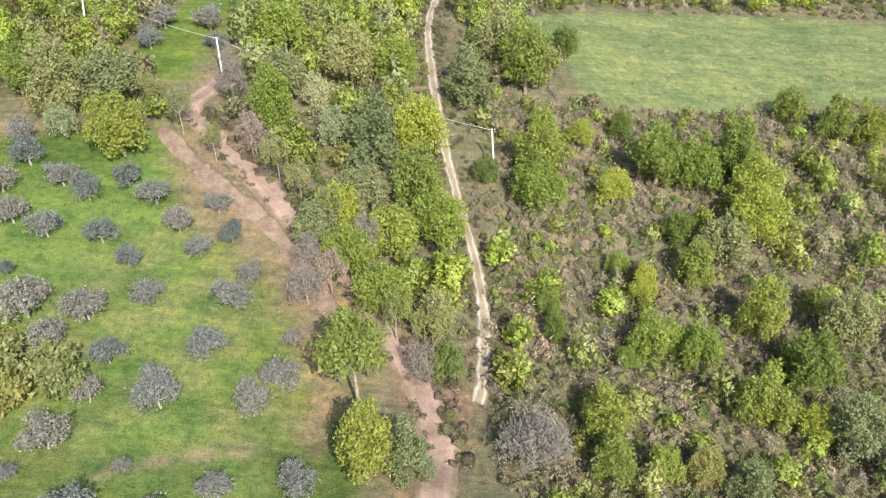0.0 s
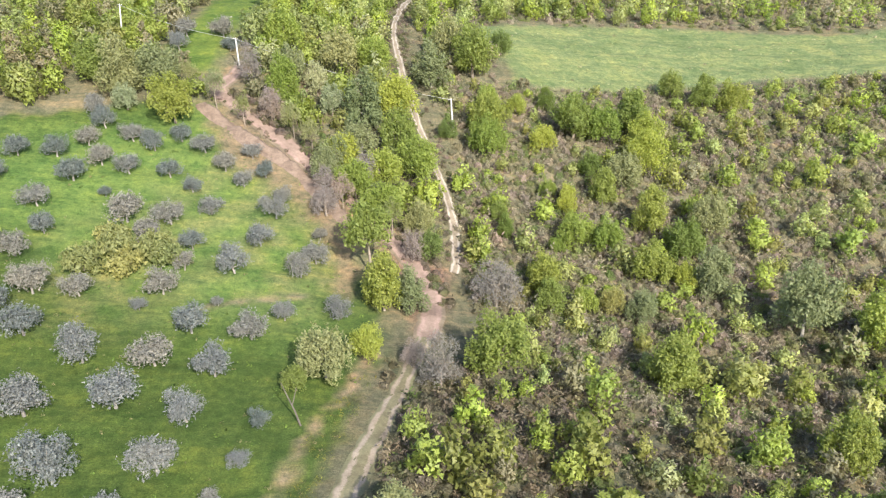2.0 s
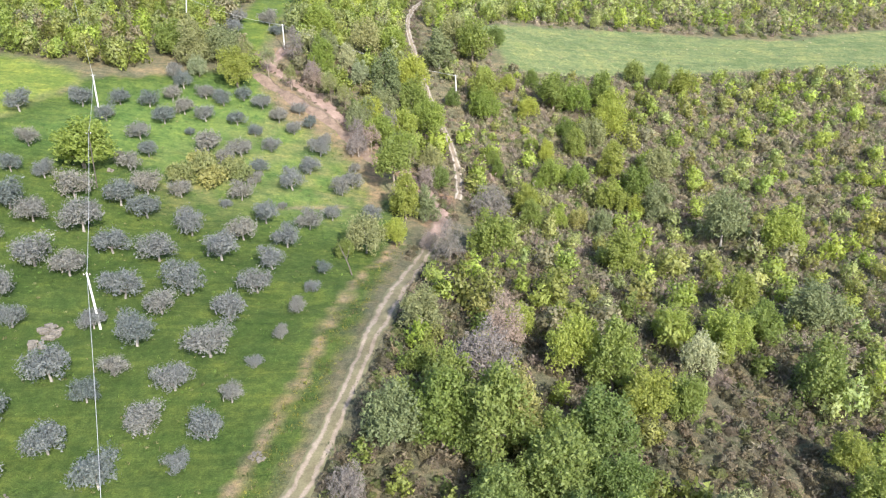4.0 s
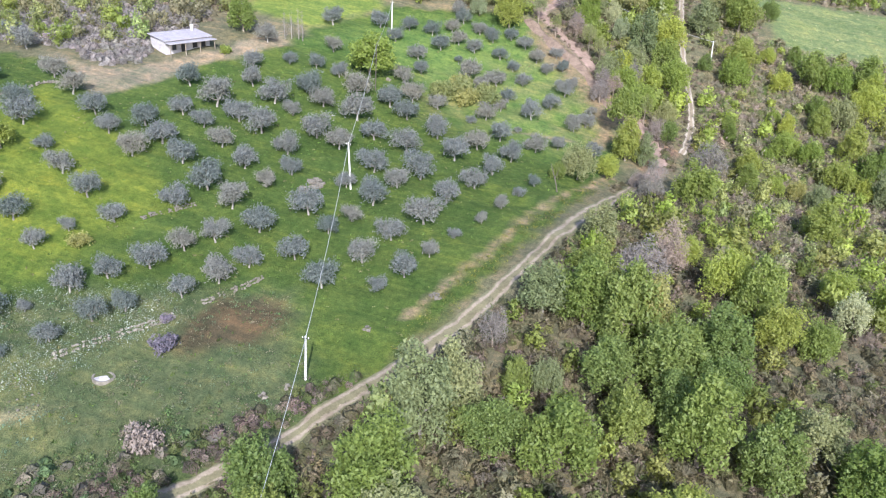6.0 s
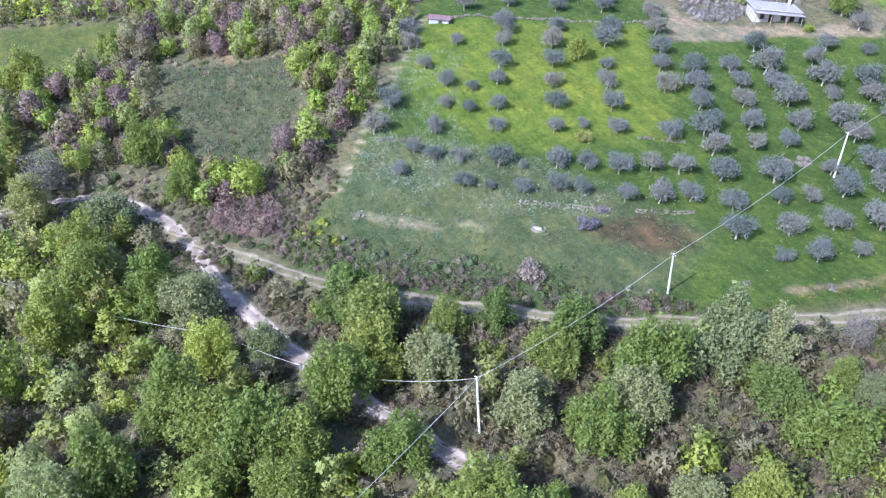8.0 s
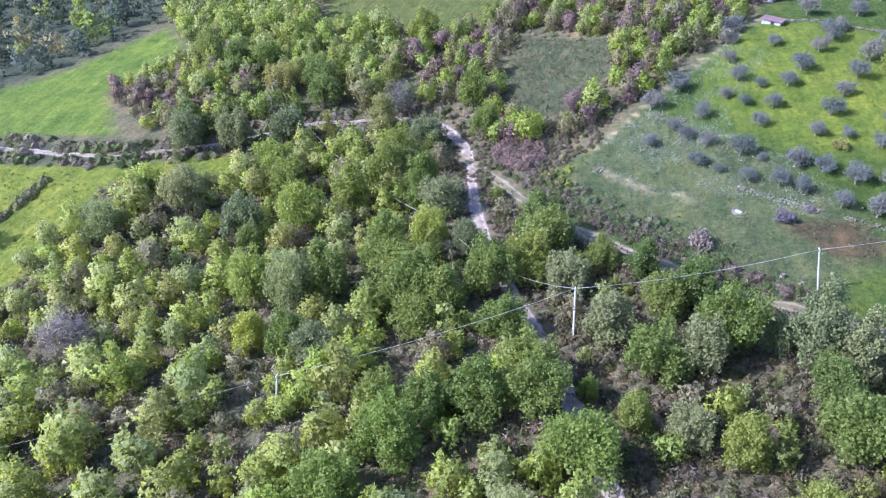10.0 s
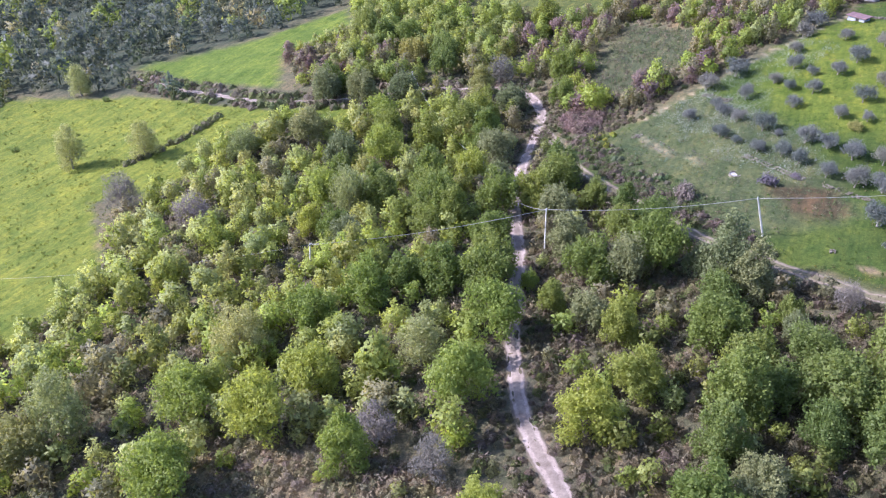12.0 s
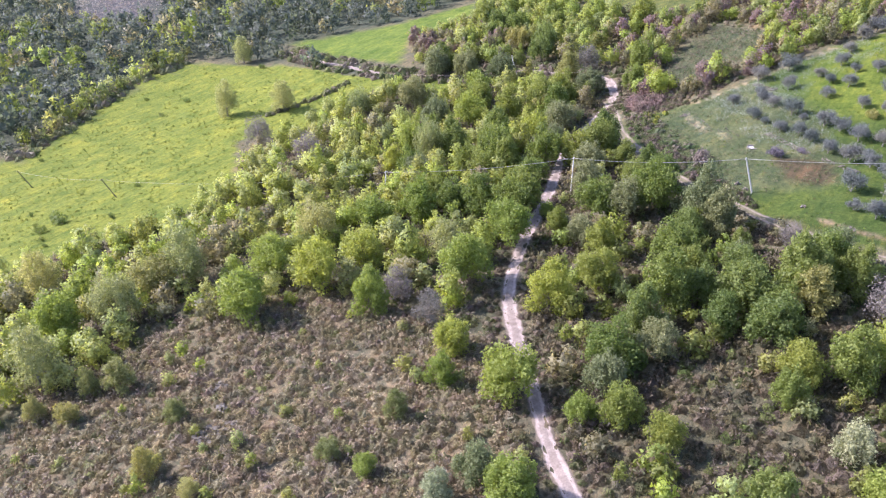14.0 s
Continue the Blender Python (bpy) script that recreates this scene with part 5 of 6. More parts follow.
for name, (foot, top) in POLES.items():
    if name == "grove_top":
        pole(foot, top, 0.1, "slim dark wooden power pole in front of a walnut tree", DEADWOOD)
        continue
    if name.startswith("meadow"):
        pole(foot, top, 0.13, "dark weathered wooden pole leaning in the meadow", DEADWOOD)
        continue
    pole(foot, top, 0.17, "pale concrete power pole standing among trees" if name in ("wood", "wood_west", "valley", "red_path", "north", "lane_wood") else "pale concrete power pole leaning slightly in the grass")


def cable(a, b, sag, thick=0.028):
    """A hanging cable between two points."""
    a, b = Vector(a), Vector(b)
    pts = [a.lerp(b, t) - Vector((0, 0, 4 * sag * t * (1 - t))) for t in np.linspace(0, 1, 15)]
    mid = a.lerp(b, 0.5)
    me = mesh_of("power_cable", *tube([p - mid for p in pts], [thick] * 15, 5), CABLE, True)
    ob = new("power_cable", me)
    ob.location = mid
    tagged(ob, "thin grey power cable strung between poles", "cable", "power line")


top = {k: Vector(v[1]) - Vector((0, 0, 0.15)) for k, v in POLES.items()}
for a, b, sag in (("house_meadow", "grove_top", 0.8), ("grove_top", "grove_middle", 0.9), ("grove_middle", "grove_foot", 1.0), ("grove_foot", "wood", 0.9), ("wood", "wood_west", 3.0), ("wood", "valley", 0.9), ("lane", "red_path", 1.2), ("red_path", "north", 0.9), ("house_meadow", "north_west", 1.2)):
    cable(top[a], top[b], sag)
cable(top["wood_west"], top["lane_wood"], 3.8)
cable(top["valley"], top["meadow"], 2.0, 0.014)
cable(top["meadow"], top["meadow_far"], 0.8, 0.014)


# ---- dry-stone walls, rubble, slabs ----
def stone(rng, size):
    """A rough angular stone about the origin."""
    v, f = box(-1, -1, -1, 1, 1, 1)
    v = [tuple(c * size * s * rng.uniform(0.65, 1.1) for c, s in zip(p, (1.0, 0.75, 0.6))) for p in v]
    return v, f


def moved(piece, x, y, z, turn, tip=0.0):
    m = pose(x, y, z, math.degrees(tip), 0, turn)
    return [tuple(m @ Vector(p)) for p in piece[0]], piece[1]


def stones_mesh(places, size):
    rng = np.random.RandomState(len(places))
    return joined(*[moved(stone(rng, size * rng.uniform(0.6, 1.3)), x, y, z, rng.uniform(0, 360), rng.uniform(-0.4, 0.4)) for x, y, z in places])


def dry_wall(line, wide, tall, label, gap=0.3, size=0.15):
    """A tumbled dry-stone wall along a line, its stones each laid by themselves."""
    rng = np.random.RandomState(int(abs(line[0][0] * 7)))
    x0, y0 = line[0]
    z0 = float(height(x0, y0))
    places = []
    for x, y in smooth_line(line, gap):
        if rng.rand() < 0.2 + 0.25 * math.sin(1.7 * x):
            continue
        courses = 1 + int(tall / (size * 1.1) * rng.uniform(0.5, 1.1))
        for c in range(courses):
            for w in (-0.5, 0.5):
                px, py = x + rng.uniform(-0.12, 0.12) + w * wide * (1 - 0.25 * c), y + rng.uniform(-0.12, 0.12) - w * wide * (1 - 0.25 * c)
                places.append((px - x0, py - y0, float(height(px, py)) - z0 + size * (0.5 + 1.0 * c) + 0.06))
    me = mesh_of("stone_wall", *stones_mesh(places, size), STONE)
    ob = new("stone_wall", me)
    ob.location = (x0, y0, z0)
    tagged(ob, label, "stone wall", "terrace walls")


dry_wall([(-56, -26.4), (-53.6, -22.4), (-51.4, -18.8)], 0.5, 0.22, "low tumbled dry-stone terrace wall above a brown plot")
dry_wall([(-67, -42), (-63.5, -37.2), (-58, -30.2)], 0.6, 0.22, "broken dry-stone terrace wall in the weeds")
dry_wall([(-97, -56), (-94.5, -52.4), (-93, -49.5)], 0.7, 0.4, "low line of field stones in the grass")
dry_wall([(-74.2, -14), (-72, -10), (-69.6, -6.6)], 0.5, 0.22, "short dry-stone terrace wall among olive trees")
dry_wall([(-141, -29), (-137, -21.8), (-131, -12), (-125.9, -5.1), (-120, 5), (-114.2, 15.8)], 0.4, 0.3, "long straight dry-stone wall across the grove", 0.4, 0.19)
dry_wall([(-78.5, -66.5), (-74, -62), (-68.6, -56.6)], 1.6, 0.12, "spread of pale field stones in the weeds", 0.8, 0.15)
dry_wall([(-69, -53), (-66.5, -50.6), (-63.9, -47.9)], 1.2, 0.12, "spread of small pale stones in the grass", 0.8, 0.14)


def heap(x, y, wide, count, size, label):
    rng = np.random.RandomState(int(abs(x * 13 + y)))
    z = float(height(x, y))
    places = []
    for k in range(count):
        a, d = rng.uniform(0, 2 * math.pi), wide * math.sqrt(rng.rand())
        px, py = d * math.cos(a), d * math.sin(a)
        places.append((px, py, float(height(x + px, y + py)) - z + size * 0.4 + max(0, 1 - d / wide) * size * 2 * rng.rand()))
    ob = new("rubble", mesh_of("rubble", *stones_mesh(places, size), STONE))
    ob.location = (x, y, z)
    tagged(ob, label, "rubble", kind="stuff")


heap(-56.4, 8.8, 1.5, 46, 0.34, "heap of pale rubble between olive trees")
heap(-57.0, 5.6, 1.0, 22, 0.34, "small heap of pale rubble under an olive tree")
heap(-42.3, -45.6, 0.8, 16, 0.24, "small heap of white stones beside the track")
heap(-40.4, -38.2, 0.6, 9, 0.22, "few white stones in the weeds")
heap(-38.4, -35.8, 0.5, 7, 0.2, "few white stones at the foot of a pole")
heap(-33.6, -23.2, 0.5, 6, 0.2, "few white stones in the grass")
heap(-77.6, -66.0, 0.7, 10, 0.3, "small heap of white stones at a plot corner")
heap(-62.4, 57.0, 0.5, 7, 0.25, "few pale stones under a walnut tree")
heap(60.5, -78.5, 1.2, 26, 0.28, "outcrop of grey rock in the scrub")
heap(68.7, -70.7, 2.0, 44, 0.34, "pale grey rock outcrop among the scrub")
heap(65.6, -69.2, 1.3, 22, 0.3, "pale grey rock outcrop among the scrub")
heap(64.0, -73.5, 0.9, 16, 0.26, "outcrop of grey rock in the scrub")
heap(-27.5, -13.5, 0.9, 16, 0.2, "crumbled pinkish stones on the earth bank")

slab = empty("stone_slab", pose(-59.5, -42.3, float(height(-59.5, -42.3))))
ring = [(1.45 * math.cos(a) * (1 + 0.06 * math.sin(3 * a)), 1.15 * math.sin(a), 0) for a in np.linspace(0, 2 * math.pi, 24, endpoint=False)]
rim_v = [(x, y, z) for s, z in ((1.0, -0.2), (1.0, 0.3), (0.82, 0.3), (0.82, 0.1)) for x, y in [(p[0] * s, p[1] * s) for p in ring]]
part("rim", (rim_v, [(24 * k + i, 24 * k + (i + 1) % 24, 24 * k + 24 + (i + 1) % 24, 24 * k + 24 + i) for k in range(3) for i in range(24)], STONE), slab)
part("fill", ([(x * 0.83, y * 0.83, 0.12) for x, y, _ in ring], [tuple(range(24))], PLASTER), slab, "pale dried mud filling")
tagged(slab, "low round stone basin filled with pale mud", "basin")


# ---- farm buildings ----
def building(name, x, y, turn, long, deep, tall, rise, wall_mat, roof_mat, label, openings, chimney=False, porch=False):
    """A small plastered house: four walls, a single-pitch or low gabled roof, doors and windows set in."""
    z = float(min(height(x + dx, y + dy) for dx in (-3, 3) for dy in (-3, 3)))
    thing = empty(name, pose(x, y, z, 0, 0, turn))
    a, b, t = long / 2, deep / 2, 0.25
    walls = (("wall", box(-a, -b, -0.6, a, -b + t, tall)), ("wall", box(-a, b - t, -0.6, a, b, tall + rise)), ("wall", box(-a, -b + t, -0.6, -a + t, b - t, tall)), ("wall", box(a - t, -b + t, -0.6, a, b - t, tall)))
    made = [part(n, (*v, wall_mat), thing) for n, v in walls]
    o = 0.45
    rv = [(-a - o, -b - o, tall + 0.03), (a + o, -b - o, tall + 0.03), (a + o, b + o, tall + rise + 0.03), (-a - o, b + o, tall + rise + 0.03)]
    roof = part("roof", (rv + [(p[0], p[1], p[2] + 0.14) for p in rv], [(3, 2, 1, 0), (4, 5, 6, 7), (0, 1, 5, 4), (1, 2, 6, 5), (2, 3, 7, 6), (3, 0, 4, 7)], roof_mat), thing)
    n = int(long / 0.9)
    for k in range(n + 1):
        q = -a - o + (long + 2 * o) * k / n
        part("roof_seam", (*tube([(q, -b - o, tall + 0.2), (q, b + o, tall + rise + 0.2)], [0.035, 0.035], 4), roof_mat), roof)
    for kind, px, wide, low, high in openings:
        w = part(kind, (*box(px - wide / 2, -b - 0.03, low, px + wide / 2, -b - 0.004, high), DARK), made[0], "dark " + kind + " opening")
        part("frame", (*joined(box(px - wide / 2 - 0.1, -b - 0.07, low - 0.06, px - wide / 2, -b - 0.004, high + 0.1), box(px + wide / 2, -b - 0.07, low - 0.06, px + wide / 2 + 0.1, -b - 0.004, high + 0.1), box(px - wide / 2, -b - 0.07, high, px + wide / 2, -b - 0.004, high + 0.1)), WOOD), made[0])
    if chimney:
        part("chimney", (*box(a - 1.4, b - 1.2, tall, a - 0.9, b - 0.7, tall + rise + 1.4), PLASTER), roof, "white plastered chimney")
    if porch:
        rail = part("porch_roof", (*box(-a - 0.3, -b - 2.6, tall - 0.35, a + 0.3, -b - 0.05, tall - 0.22), roof_mat), thing)
        for px in (-a, -a * 0.33, a * 0.33, a):
            part("porch_post", (*tube([(px, -b - 2.0, -0.6), (px, -b - 2.0, tall - 0.35)], [0.09, 0.08], 8), WOOD), thing)
    return tagged(thing, label, "house" if name == "farmhouse" else "hut")


building("farmhouse", -105.6, 43.6, 64, 10.5, 6.2, 2.8, 0.7, PLASTER, ROOF, "small plastered farmhouse with a grey sheet roof", [("door", -1.2, 0.95, -0.4, 1.9), ("window", -3.3, 0.9, 0.8, 1.9), ("window", 1.6, 1.0, 0.8, 1.9), ("window", 3.6, 1.0, 0.8, 1.9)], True, True)
building("hut", -136.4, -27.6, 58, 4.6, 2.2, 1.7, 0.35, BLUE_PAINT, RED_ROOF, "low blue-grey hut with a rusty red roof", [("door", 0.4, 0.8, 0.0, 1.5)])
building("shed", -158.5, -26.0, 55, 5.5, 3.5, 2.3, 0.5, PLASTER, ROOF, "half-hidden shed with a pale sheet roof", [("window", 0.8, 1.2, 0.8, 1.7)])
building("shed", -186.0, -30.0, 40, 7.0, 4.5, 2.6, 0.6, PLASTER, ROOF, "half-hidden pale shed among trees", [("window", 0.0, 1.2, 0.8, 1.9)])


# ---- low growth in the grove and the meadows ----
def tuft_pattern(rng, count, size, spread=0.6):
    """A tuft of upright blades."""
    out = []
    for k in range(count):
        a, d = rng.uniform(0, 2 * math.pi), spread * math.sqrt(rng.rand())
        foot = np.array([d * math.cos(a), d * math.sin(a), -0.05])
        b = rng.uniform(0, 2 * math.pi)
        w = np.array([math.cos(b), math.sin(b), 0]) * size * 0.3
        lean = np.array([rng.uniform(-0.3, 0.3), rng.uniform(-0.3, 0.3), rng.uniform(0.5, 1.0)]) * size
        out.append([foot - w, foot + w, foot + lean])
    return np.array(out)


def growth(name, area, gap, radius, palette, patterns, label, category, patchy=0.6, size=11, seed=1, mat=None, clear=True):
    """Low plants of one sort over an area, in patches."""
    x, y = scattered(rng, area, gap, keep_off=False)
    ok = rng.rand(len(x)) < np.clip(patchy + 0.7 * wavy(x, y, size, seed), 0, 1)
    if clear:
        for line, off in ROADSIDES:
            ok &= beside(x, y, line) > off - 1.1
    x, y = x[ok], y[ok]
    palette = np.array(palette)
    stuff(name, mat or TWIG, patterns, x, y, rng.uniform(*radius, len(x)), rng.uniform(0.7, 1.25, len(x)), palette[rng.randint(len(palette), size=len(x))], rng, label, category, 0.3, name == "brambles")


tufts = [tuft_pattern(rng, 9, 0.9, 0.9) for k in range(5)]
growth("grass_tufts", GROVE, 1.5, (0.2, 0.42), [(0.085, 0.14, 0.03), (0.11, 0.165, 0.035), (0.075, 0.125, 0.03), (0.17, 0.165, 0.08)], tufts, "uneven tufts of fresh green grass under the olives", "grass", 0.45)
growth("weeds", WEEDY_PLOT, 0.8, (0.45, 1.0), [(0.10, 0.15, 0.08), (0.13, 0.17, 0.10), (0.16, 0.17, 0.11), (0.085, 0.13, 0.05), (0.18, 0.16, 0.115)], [weed_pattern(rng, 18, 0.17) for k in range(6)], "rank grey-green weeds in the neglected plot", "weeds", 0.5, 9, 2)
clumps = [thorn_pattern(rng, 30, 0.2) for k in range(5)]
LOWER_STRIP = [(-76, -72), (-66, -63.5), (-57, -54), (-47, -42), (-40, -43.5), (-50, -57), (-60, -67), (-70, -75)]
growth("weeds", LOWER_STRIP, 1.6, (0.5, 1.3), [(0.07, 0.11, 0.05), (0.085, 0.125, 0.055), (0.10, 0.12, 0.075), (0.15, 0.135, 0.11)], clumps, "dark green clumps of nettles and elder shoots above the track", "weeds", 0.35, 12, 3)
growth("weeds", [(-76, -64), (-70, -55.5), (-62.5, -47), (-58, -49.5), (-65, -60), (-72, -68)], 0.9, (0.5, 1.1), [(0.14, 0.20, 0.15), (0.17, 0.22, 0.17), (0.11, 0.17, 0.11)], [weed_pattern(rng, 24, 0.16) for k in range(4)], "blue-green thistles in a drift across the plot", "weeds", 0.4, 10, 1)
growth("weeds", [(-100, -58), (-88, -46), (-75, -33), (-66, -28), (-70, -38), (-82, -52), (-90, -62)], 1.0, (0.5, 1.0), [(0.19, 0.18, 0.12), (0.21, 0.20, 0.145), (0.15, 0.165, 0.095)], [weed_pattern(rng, 18, 0.17) for k in range(4)], "dry straw-coloured stalks between the rows", "weeds", 0.3, 8, 0)
speck = [cards(rng, [(0, 0, 0.3, 1.0, 0.3)], 24, 0.085, up=1.0, each=2) for k in range(5)]
WHITE_BANDS = [(-99, -57), (-90, -46), (-78, -34), (-60, -24), (-56, -30), (-62, -42), (-70, -52), (-80, -62), (-88, -65)]
growth("wildflowers", WHITE_BANDS, 0.8, (0.5, 1.1), [(0.46, 0.50, 0.47), (0.38, 0.43, 0.39), (0.28, 0.33, 0.26)], speck, "drifts of small white wildflowers between olives", "wildflowers", 0.55, 14, 3, PETAL)
growth("wildflowers", [(-127, -38), (-118, -30), (-105, -36), (-96, -41), (-79, -41), (-77, -52), (-82, -58.5), (-90, -61), (-102, -56)], 0.8, (0.5, 1.1), [(0.46, 0.50, 0.47), (0.38, 0.43, 0.39), (0.28, 0.33, 0.26)], speck, "drift of small white wildflowers by the fence", "wildflowers", 0.8, 12, 2, PETAL)
VERGE = [(-33.5, -38), (-31, -30), (-35, -33), (-41, -41), (-49, -51), (-57, -61), (-66, -69), (-78, -75), (-86, -78), (-92, -72), (-96, -76), (-92, -86), (-84, -87), (-74, -80.5), (-64, -73.8), (-58, -68), (-51, -61), (-44, -52.5), (-37, -43.5)]
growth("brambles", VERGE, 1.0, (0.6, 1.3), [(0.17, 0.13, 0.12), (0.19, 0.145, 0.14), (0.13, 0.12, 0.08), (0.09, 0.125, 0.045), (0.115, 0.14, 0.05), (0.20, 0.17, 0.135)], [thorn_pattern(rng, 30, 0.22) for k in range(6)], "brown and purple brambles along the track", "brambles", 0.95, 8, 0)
BANK_STRIP = [(-30.5, -27), (-27.5, -12.5), (-22.8, 5), (-17.6, 26), (-12.5, 39), (-10.2, 38), (-14, 24), (-17.5, 9), (-21, -5), (-24.3, -17), (-28, -27)]
growth("bank_plants", BANK_STRIP, 0.5, (0.3, 0.7), [(0.17, 0.18, 0.04), (0.22, 0.20, 0.04), (0.11, 0.14, 0.04), (0.15, 0.13, 0.07), (0.10, 0.12, 0.04)], [weed_pattern(rng, 15, 0.22) for k in range(4)], "yellow-green weeds and broom on the earth bank", "weeds", 0.6, 7, 1)
growth("weeds", WOOD_CLEARING, 0.9, (0.7, 1.5), [(0.08, 0.125, 0.05), (0.11, 0.14, 0.065), (0.19, 0.17, 0.13), (0.15, 0.135, 0.11)], [weed_pattern(rng, 18, 0.2) for k in range(4)], "low weeds in rows in the wood clearing", "weeds", 0.75, 6, 1)
growth("weeds", WOOD_CLEARING, 1.3, (0.6, 1.3), [(0.21, 0.185, 0.14), (0.19, 0.16, 0.13), (0.16, 0.155, 0.10)], [weed_pattern(rng, 18, 0.2) for k in range(4)], "dry brown stalks in patches in the wood clearing", "weeds", 0.2, 9, 2)
growth("meadow_tufts", [(60, -163), (25, -149), (-8, -168), (-38, -173), (-80, -175), (-86, -231), (-76, -287), (-52, -287), (-30, -277), (-6, -263), (16, -251), (60, -270), (85, -230)], 1.5, (0.25, 0.6), [(0.17, 0.2, 0.035), (0.2, 0.22, 0.045), (0.12, 0.16, 0.035), (0.11, 0.14, 0.035)], tufts, "tufts of longer grass in the lower meadow", "grass", 0.4)
growth("meadow_tufts", UPPER_MEADOW, 2.6, (0.25, 0.6), [(0.20, 0.25, 0.11), (0.24, 0.26, 0.14), (0.28, 0.26, 0.17)], tufts, "tufts of paler grass in the upper meadow", "grass", 0.3)

# scrub along the red path and the lane
def beside_line(line, near, far):
    """A strip on one side of a line, from near to far metres off it (minus: the other side)."""
    p = np.array(line)
    way = np.gradient(p, axis=0)
    side = np.c_[-way[:, 1], way[:, 0]] / np.linalg.norm(way, axis=1)[:, None]
    return [tuple(q) for q in p + side * near] + [tuple(q) for q in (p + side * far)[::-1]]


PATH_TONES = [(0.12, 0.105, 0.07), (0.155, 0.125, 0.10), (0.175, 0.135, 0.12), (0.09, 0.11, 0.045), (0.12, 0.125, 0.06), (0.18, 0.15, 0.115)]
low_shrubs = [thorn_pattern(rng, 30, 0.22) for k in range(8)]
growth("brambles", beside_line(RED_PATH[6:-8], 0.7, 2.0), 0.7, (0.25, 0.6), PATH_TONES, low_shrubs, "dark brambles on the bank of the earth path", "brambles", 0.55, 9, 1, clear=False)
growth("brambles", beside_line(RED_PATH[6:-8], -1.1, -3.6), 1.0, (0.6, 1.5), PATH_TONES, low_shrubs, "brown thorn scrub beside the earth path", "brambles", 0.9, 9, 2, clear=False)
for near, far in ((0.9, 3.2), (-0.9, -3.2)):
    growth("brambles", beside_line(LANE_LINE, near, far), 1.0, (0.4, 1.0), PATH_TONES, low_shrubs, "low thorn scrub crowding the lane", "brambles", 0.75, 7, 3, clear=False)

for line, near, far in ((WHITE_LINE, 1.35, 4.8), (WHITE_LINE, -1.35, -4.8), (GROVE_TRACK[:60], -1.5, -4.5)):
    growth("brambles", beside_line(line, near, far), 1.05, (0.4, 1.0), PATH_TONES, low_shrubs, "low thorn scrub along the verge", "brambles", 0.8, 7, 3, clear=False)

growth("hedge", beside_line(FAR_LINE, 1.2, 6.0), 1.5, (0.8, 2.4), [(0.16, 0.185, 0.075), (0.16, 0.145, 0.105), (0.10, 0.125, 0.055), (0.20, 0.17, 0.14)], low_shrubs, "uneven thorn hedge beside the gravel lane", "hedge", 0.85, 9, 1, clear=False)
growth("hedge", beside_line(FAR_LINE, -1.2, -6.0), 1.5, (0.8, 2.4), [(0.16, 0.185, 0.075), (0.16, 0.145, 0.105), (0.10, 0.125, 0.055), (0.20, 0.17, 0.14)], low_shrubs, "uneven thorn hedge beside the gravel lane", "hedge", 0.85, 9, 2, clear=False)

growth("hedge", beside_line(smooth_line([(-42.6, -194.6), (-51.8, -191.5), (-60.1, -189.3), (-68.3, -189.0), (-76.9, -188.6)]), -1.3, 1.3), 1.0, (0.8, 1.6), [(0.15, 0.16, 0.08), (0.17, 0.155, 0.115), (0.12, 0.14, 0.06)], low_shrubs, "thorn hedge across the meadow", "hedge", 0.9, 9, 1, clear=False)
growth("hedge", beside_line(smooth_line([(-76, -287), (-52, -287), (-30, -277), (-6, -263), (16, -251)]), -5.0, 4.0), 2.1, (0.8, 2.6), [(0.20, 0.21, 0.12), (0.24, 0.25, 0.15), (0.15, 0.17, 0.08), (0.22, 0.19, 0.15)], low_shrubs, "silvery shrubs along the far edge of the meadow", "hedge", 0.8, 15, 1, clear=False)
BARE_YARD = [(-126, 31), (-112, 26), (-107.5, 31), (-109, 38), (-112, 44), (-108, 52), (-112, 66), (-150, 60), (-160, 30)]
growth("bare_shrubs", BARE_YARD, 1.15, (0.8, 1.6), [(0.2, 0.182, 0.185), (0.22, 0.2, 0.2), (0.18, 0.168, 0.16), (0.24, 0.22, 0.212)], low_shrubs, "grey leafless shrubs behind the farmyard", "shrubs", 1.0, 9, 1)

# a mound of reddish brambles above the junction, and the broom beside it
growth("brambles", [(-97, -86), (-92, -77), (-83, -77.5), (-82, -82), (-86, -87), (-93, -89)], 0.9, (1.0, 2.0), [(0.22, 0.155, 0.15), (0.2, 0.145, 0.145), (0.24, 0.17, 0.155), (0.17, 0.14, 0.12)], [thorn_pattern(rng, 42, 0.2) for k in range(5)], "mound of reddish leafless brambles above the road", "brambles", 1.0, 8, 0)
growth("brambles", [(-100, -92), (-104, -75), (-100, -63), (-88, -67), (-79, -75), (-78, -80), (-88, -89)], 1.1, (0.5, 1.1), PATH_TONES, low_shrubs, "brown thorn scrub between fence and road", "brambles", 0.9, 9, 1)
growth("broom", [(-81, -76), (-79, -71), (-75, -72), (-72, -71), (-72.5, -75.5), (-76, -78)], 1.3, (0.6, 1.2), [(0.22, 0.25, 0.04), (0.17, 0.22, 0.04), (0.26, 0.26, 0.045), (0.12, 0.15, 0.05)], [shrub_pattern(rng, 22, 0.3) for k in range(4)], "yellow-flowering broom at the end of the track", "broom", 0.8, 8, 1)
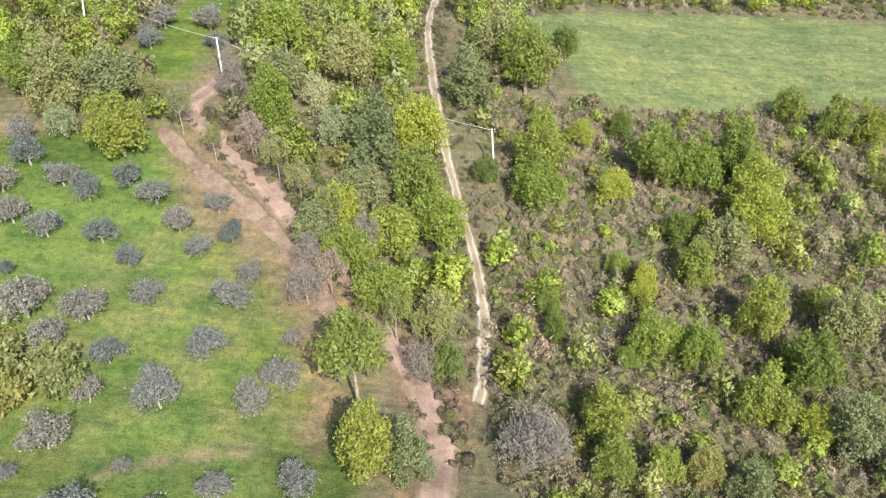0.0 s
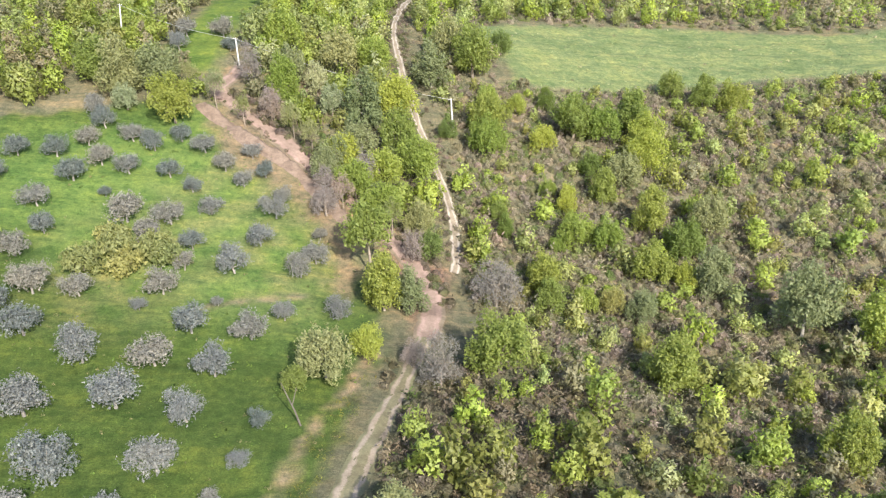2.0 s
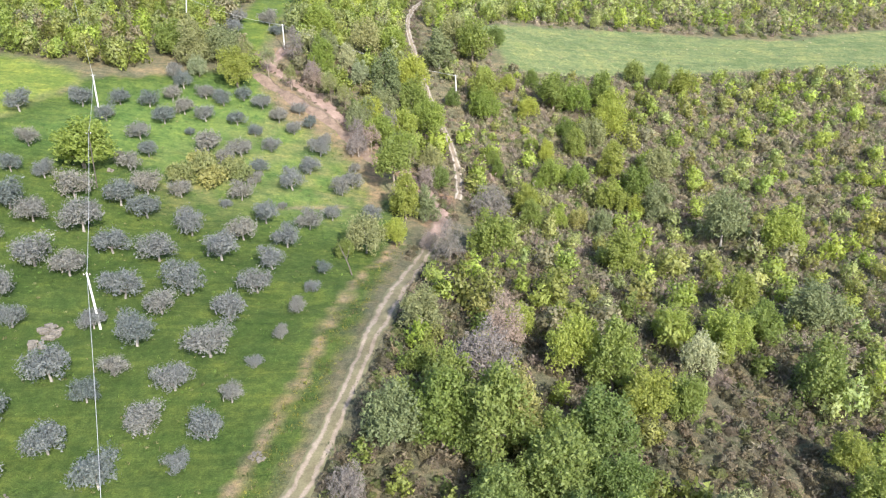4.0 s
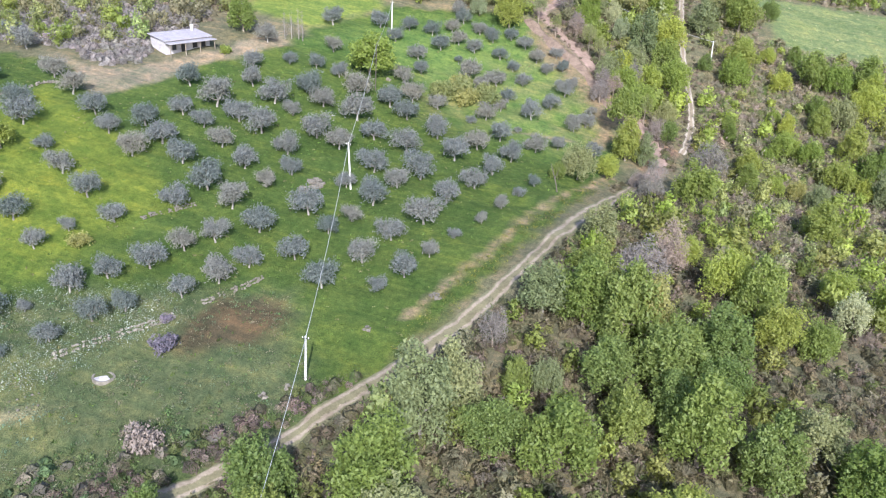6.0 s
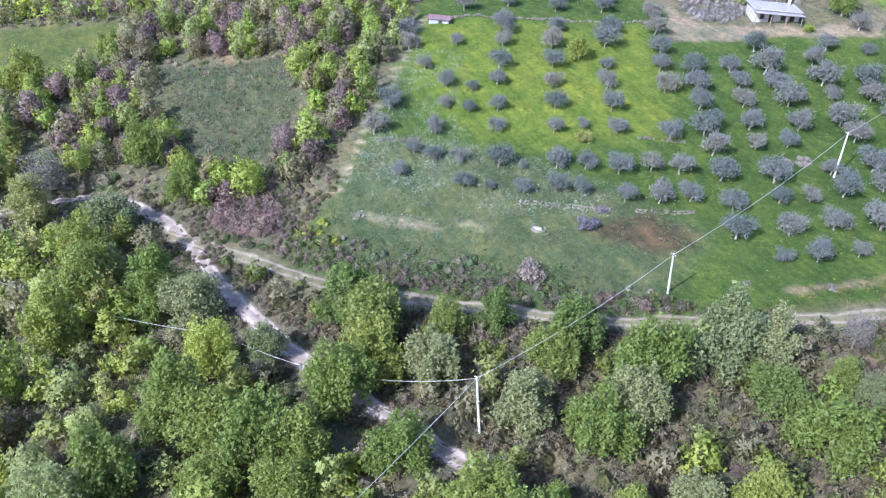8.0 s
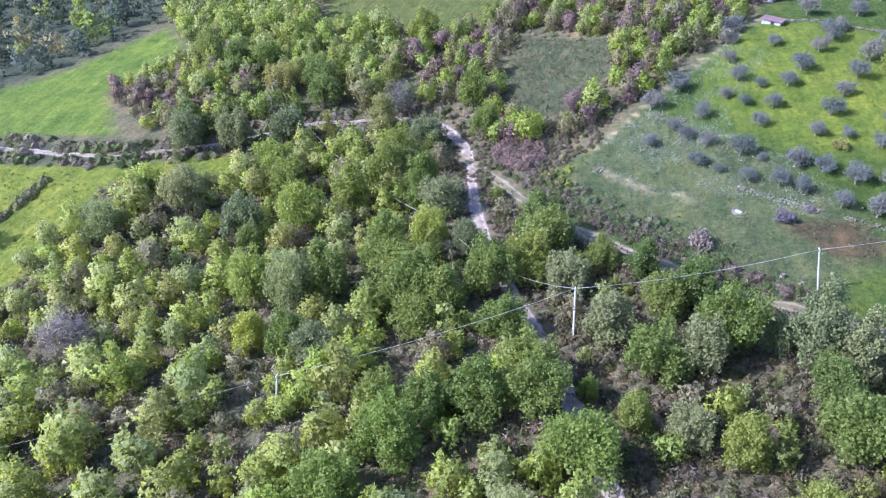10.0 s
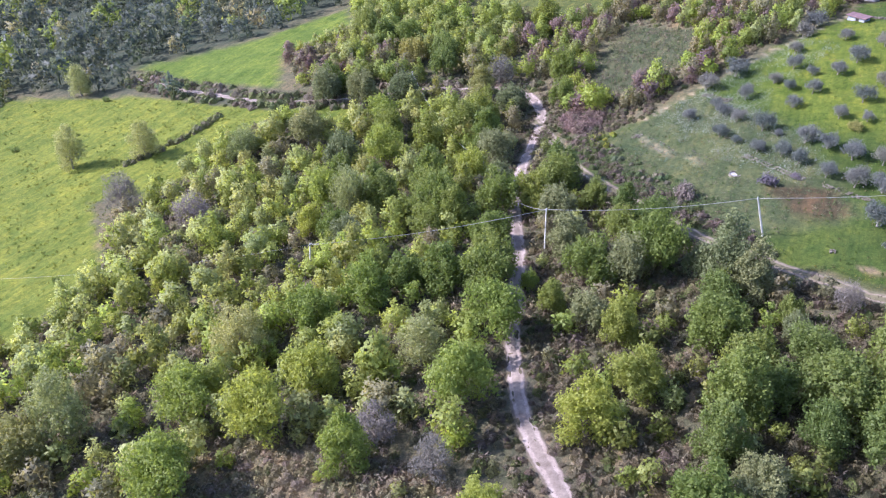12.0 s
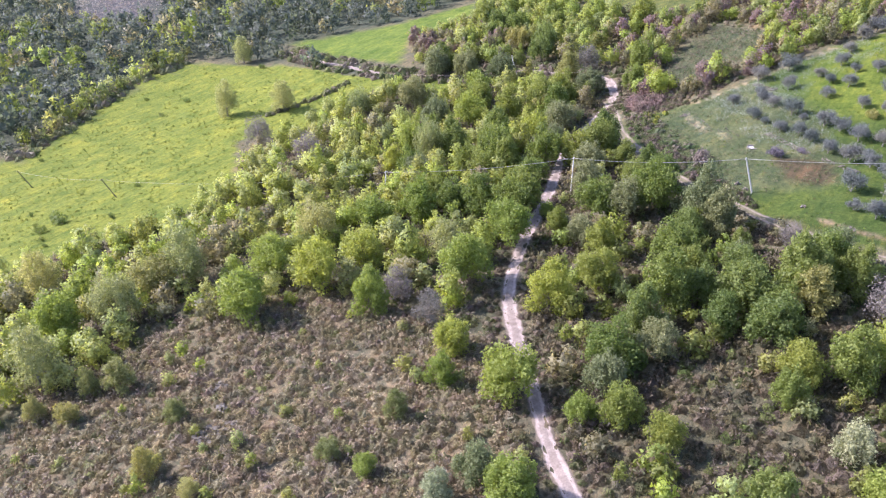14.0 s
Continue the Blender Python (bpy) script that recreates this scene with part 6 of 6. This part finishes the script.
growth("weeds", [(-74, -70), (-66, -62), (-56, -52), (-46, -40), (-41, -44), (-50, -57), (-60, -67), (-70, -75)], 0.8, (0.6, 1.2), [(0.0864, 0.135, 0.0486), (0.102, 0.151, 0.054), (0.119, 0.151, 0.0594), (0.151, 0.135, 0.0968)], [weed_pattern(rng, 24, 0.18) for k in range(5)], "rank dark green weeds above the track", "weeds", 0.75, 7, 1)

# shrubs that stand alone in the lower meadow: x, y, radius
MEADOW_SHRUBS = [(36, -181, 3.0), (42, -179, 2.0), (37, -195, 1.0), (28, -169, 1.1), (-45.5, -243, 1.4), (-31.5, -239, 1.1), (-6.7, -261, 1.3), (12, -242, 1.0), (-82, -244, 1.5), (7, -160, 1.0), (11, -185, 0.8), (44, -174, 0.9), (46, -168, 0.8), (40, -186, 0.7), (22, -196, 0.7), (-18, -222, 0.8), (-40, -262, 1.2), (-20, -275, 1.0), (-58, -230, 0.9), (-66, -214, 0.9)]
shrubs = []
for k in range(3):
    m = plant("shrub", "dark", rng, bush_lobes(rng, 6), 500, 0.13, BARK, 0.25, 0.05, "small dark shrub standing alone in the meadow", "shrub", "meadow shrubs")
    shrubs.append(m)
planted(shrubs, MEADOW_SHRUBS, rng)

# thicket of thin shrubs in the upper grove
thicket = [plant("bush", "ochre", rng, bush_lobes(rng, 8), 1300, 0.12, BARK, 0.25, 0.03, "thin bush with sparse olive-brown leaves in the grove", "bush", "grove thicket") for k in range(2)]
planted(thicket, [(-50.0, 57.4, 3.0), (-46.6, 61.8, 3.2), (-41.8, 62.6, 3.1), (-44.6, 58.0, 2.9), (-39.6, 61.0, 2.5), (-48.0, 64.4, 2.4)], rng, (1.1, 1.4))

# a plantation of leafless poplars in rows on the far plain
px, py = np.meshgrid(np.arange(-250, -80, 9.0), np.arange(-540, -380, 4.5))
px, py = px.ravel() + rng.uniform(-0.6, 0.6, px.size), py.ravel() + rng.uniform(-0.6, 0.6, py.size)
ok = inside(px, py, POPLAR_FIELD) > 0
px, py = px[ok], py[ok]
slender = [cards(rng, [(0, 0, 1.2 + 1.1 * k, 0.75 - 0.05 * k, 1.5) for k in range(8)], 40, 0.5, slim=0.3) for k in range(4)]
stuff("poplar_plantation", TINTED, slender, px, py, rng.uniform(1.1, 1.5, len(px)), rng.uniform(0.9, 1.1, len(px)), np.tile(np.array([0.24, 0.225, 0.25]), (len(px), 1)), rng, "rows of leafless lilac-grey poplars on the plain", "plantation", 0.12)

# bare poplars beside the farm road
for x, y in ((-89.3, 60.4), (-88.0, 61.2), (-86.6, 62.0), (-85.4, 61.6)):
    lobes = [(0.12 * math.cos(k * 2.4), 0.12 * math.sin(k * 2.4), 0.9 + 0.42 * k, 0.42 - 0.025 * k, 1.3) for k in range(9)]
    t = plant("tree", "bare", rng, lobes, 520, 0.09, PALE_BARK, 1.2, 0.06, "slender leafless poplar beside the farm", "tree", "poplars", 0.25)
    t.matrix_basis = stand(t, x, y, 1.5, 40 * x, 1.0)

# a leaning dead trunk at the edge of the grove
z = float(height(-18.3, 28.0))
dead = new("dead_trunk", mesh_of("dead_trunk", *joined(tube([(0, 0, -0.2), (-0.5, 0.5, 1.6), (-1.3, 1.2, 3.4), (-1.9, 1.9, 4.6)], [0.13, 0.1, 0.07, 0.03]), tube([(-0.8, 0.8, 2.2), (-0.4, 1.4, 3.4), (-0.2, 1.6, 4.2)], [0.06, 0.04, 0.015])), DEADWOOD))
dead.location = (-18.3, 28.0, z)
tagged(dead, "leaning dead trunk at the edge of the grove", "dead tree")
